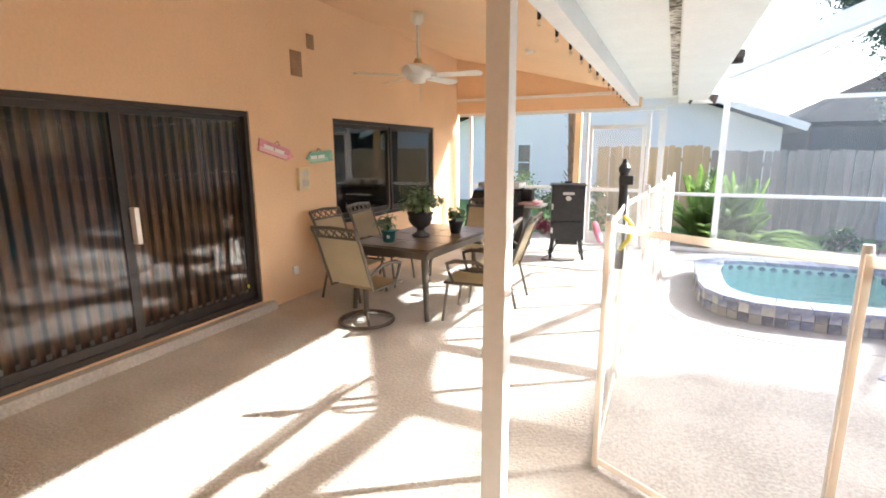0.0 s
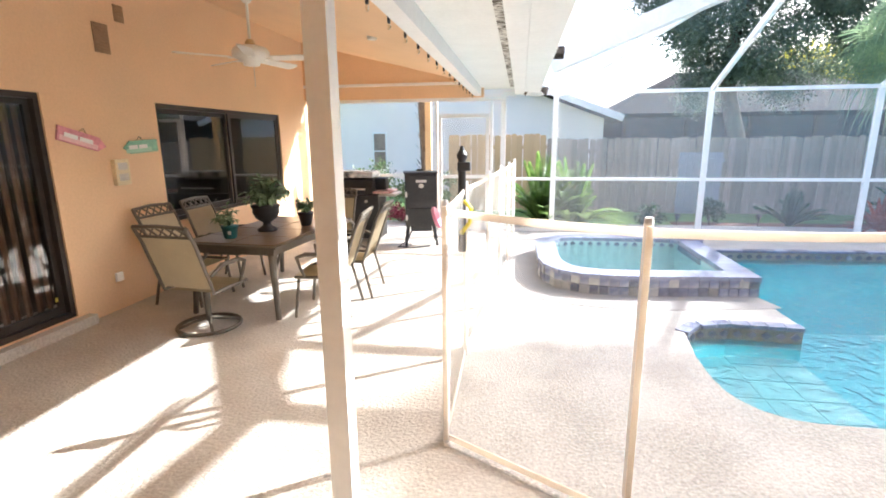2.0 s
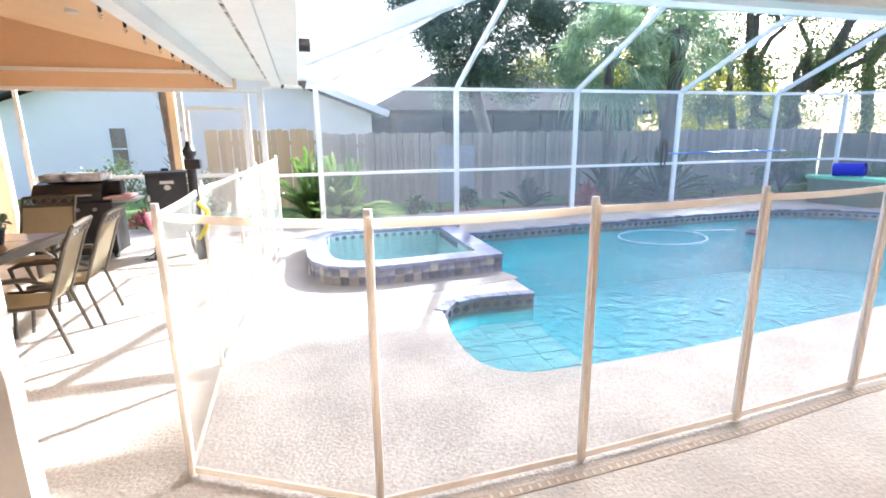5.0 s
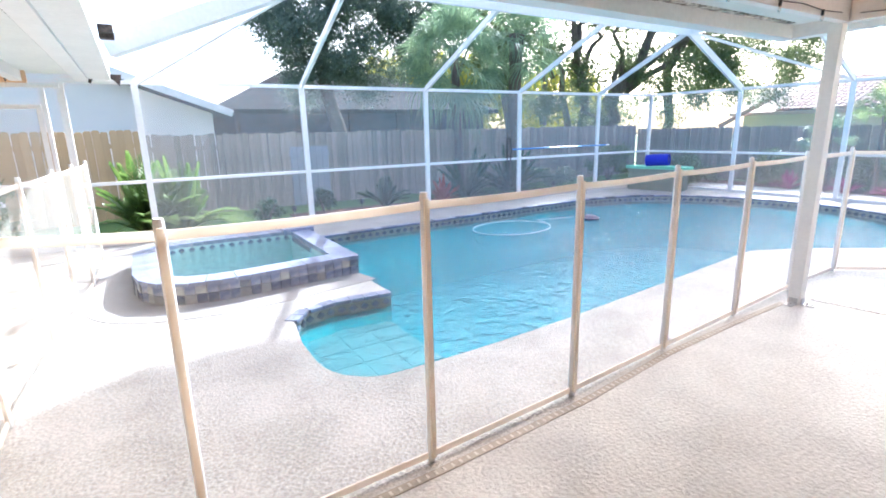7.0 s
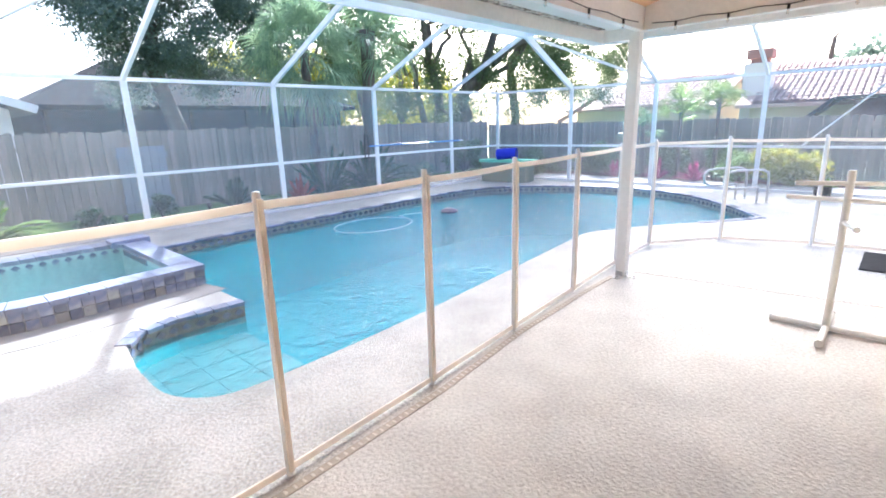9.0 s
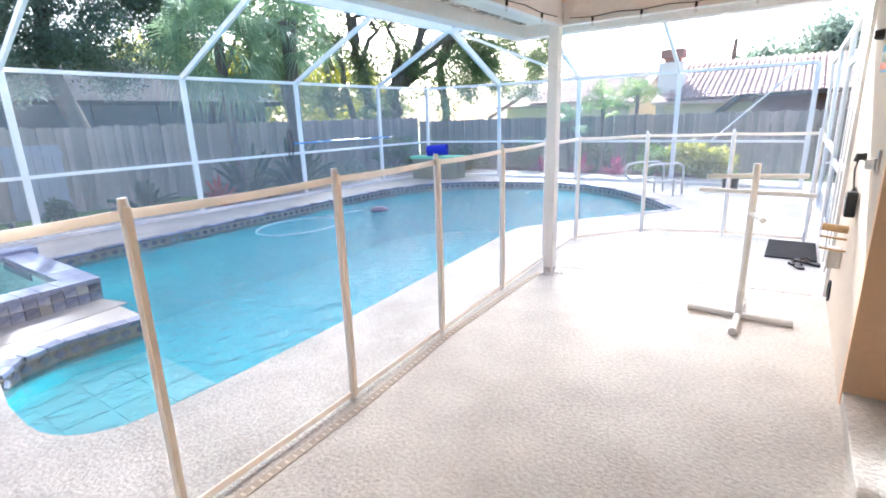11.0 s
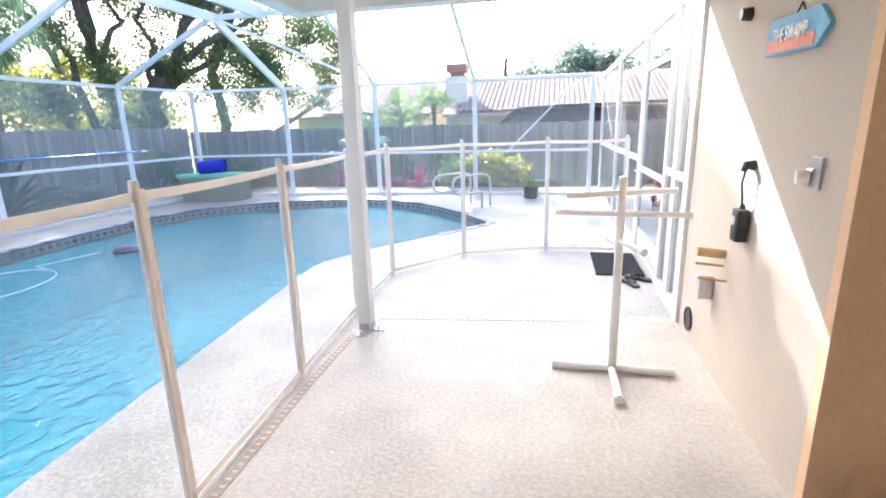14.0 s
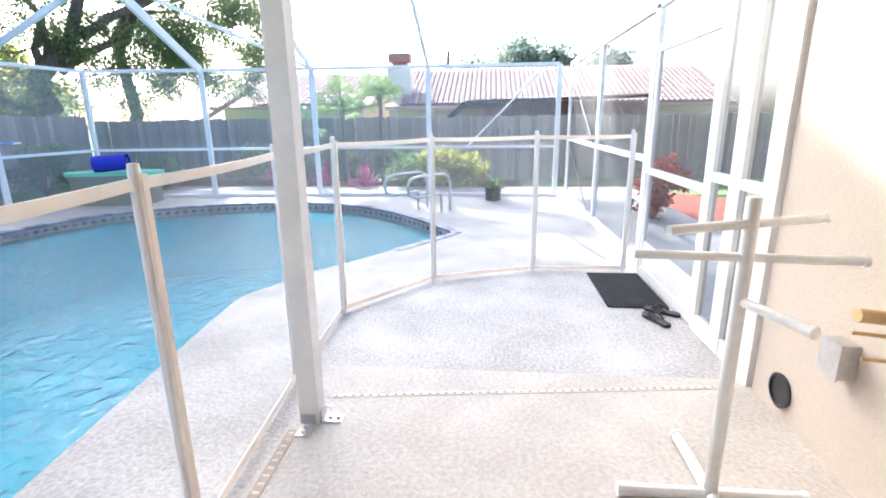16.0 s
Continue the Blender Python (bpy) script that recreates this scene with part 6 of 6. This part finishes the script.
part("handle", tube([(-0.3, -0.30, 0.90), (0.3, -0.30, 0.90)], 0.014, 8), STEEL, e)
part("side_shelf", box((0.505, -0.24, 0.78), (0.78, 0.24, 0.82), 0.006), STEEL, e)
for k in range(4):
    part("knob", tube([(-0.3 + k * 0.2, -0.262, 0.70), (-0.3 + k * 0.2, -0.29, 0.70)], 0.025, 12), STEEL, e)
for sx in (-0.45, 0.45):
    part("caster", tube([(sx - 0.02, -0.2, 0.04), (sx + 0.02, -0.2, 0.04)], 0.04, 12), BLACK, e)
part("hood_cloth", box((0.42, -0.28, 0.83), (0.70, 0.26, 0.86), 0.01), mat("red_white_cloth", (0.65, 0.60, 0.55), 0.8, color2=(0.55, 0.08, 0.08), scale=7), e, "folded red and white cloth")
e = tagged(empty("folded_towel", (-8.25, 5.88, 1.075)), "black and white patterned towel folded on the grill", "towel")
bm = box((-0.36, -0.24, 0), (0.36, 0.2, 0.10), 0.035)
part("cloth", bm, mat("zebra_cloth", (0.04, 0.04, 0.04), 0.85, color2=(0.80, 0.78, 0.74), scale=9, fine=7), e)
e = tagged(empty("black_bag", (-7.82, 5.9, 0.865)), "small black bag standing on the grill shelf", "bag")
part("body", box((-0.09, -0.1, 0), (0.1, 0.1, 0.2), 0.03), BLACK, e)

# ---- fence latch, toys ----
e = tagged(empty("gate_latch", (-5.93, 1.35, 0)), "tall black magnetic gate latch on the pool fence", "gate latch")
part("tube", tube([(0, 0, 0.88), (0, 0, 1.55)], 0.028, 12), BLACK, e)
part("cap", lathe([(0.035, 1.54), (0.04, 1.57), (0.02, 1.60), (0.012, 1.63)], 14), BLACK, e)
part("bracket", box((-0.03, -0.04, 1.46), (0.06, 0.03, 1.52), 0.006), BLACK, e)
part("strap", tube([(0.02, -0.03, 1.25), (0.07, -0.05, 1.2), (0.06, -0.06, 1.1), (0.0, -0.05, 1.02)], 0.016, 8), mat("yellow_plastic", (0.75, 0.62, 0.04), 0.4), e, "yellow plastic strap")
e = tagged(empty("pink_paddle", (-5.99, 0.62, 1.24)), "pink plastic paddle hung on the fence post", "toy")
bm = lathe([(0.02, -0.012), (0.06, -0.01), (0.065, 0.0), (0.06, 0.01), (0.02, 0.012)], 20)
bmesh.ops.rotate(bm, verts=bm.verts[:], matrix=Matrix.Rotation(radians(70), 3, "Y"))
part("blade", bm, mat("pink_plastic", (0.80, 0.30, 0.42), 0.4), e)

# ---- garden details ----
GREYPANEL = mat("grey_board", (0.30, 0.32, 0.34), 0.8, var=0.1)
e = tagged(empty("shed_panel", (-1.43, 10.14, -0.08)), "pale grey board panel leaning on the plank fence", "panel")
for k in range(6):
    part("board", box((-0.47 + k * 0.157, -0.03, 0), (-0.47 + k * 0.157 + 0.15, 0.0, 1.42)), GREYPANEL, e)
part("cross_rail", box((-0.5, -0.055, 0.22), (0.5, -0.031, 0.3)), GREYPANEL, e)
part("cross_rail", box((-0.5, -0.055, 1.2), (0.5, -0.031, 1.28)), GREYPANEL, e)
for x, y in ((-2.5, 7.9), (-1.0, 8.0), (0.7, 8.0), (4.6, 7.9), (8.8, -0.9), (5.9, -3.2)):
    e = tagged(empty("garden_light", (x, y, -0.07)), "small dark solar garden light on a stake", "garden light", "garden lights")
    part("stake", tube([(0, 0, 0), (0, 0, 0.2)], 0.01, 6), BLACK, e)
    part("head", lathe([(0.03, 0.19), (0.035, 0.25), (0.07, 0.26), (0.02, 0.30)], 10), BLACK, e)
e = tagged(empty("rough_post", (-7.35, 7.75, -0.08)), "rough tan wooden post beside a shaggy palm trunk", "post")
part("shaft", box((-0.06, -0.06, 0), (0.06, 0.06, 2.6), 0.006), NEWWOOD, e)
e = tagged(empty("shaggy_trunk", (-7.5, 8.1, -0.08)), "shaggy grey-brown palm trunk outside the screen", "palm tree")
rnd = random.Random(77)
bm = bmesh.new()
add_tube(bm, [(0, 0, 0), (0.03, 0, 1.2), (0, 0, 2.4), (0.02, 0, 3.6)], [0.12, 0.11, 0.12, 0.12], 10)
part("trunk", bm, BARK, e)
bm = bmesh.new()
for k in range(90):
    a, z = rnd.uniform(0, 6.28), rnd.uniform(0.4, 3.3)
    c = Vector((math.cos(a) * 0.11, math.sin(a) * 0.11, z))
    d = Vector((math.cos(a), math.sin(a), 0))
    s = Vector((-d.y, d.x, 0)) * 0.03
    bm.faces.new([bm.verts.new(q) for q in (c - s, c + s, c + d * 0.09 + s * 0.5 + Vector((0, 0, 0.12)), c + d * 0.09 - s * 0.5 + Vector((0, 0, 0.12)))])
part("boots", bm, BARK, e, "old leaf bases")["kind"] = "stuff"
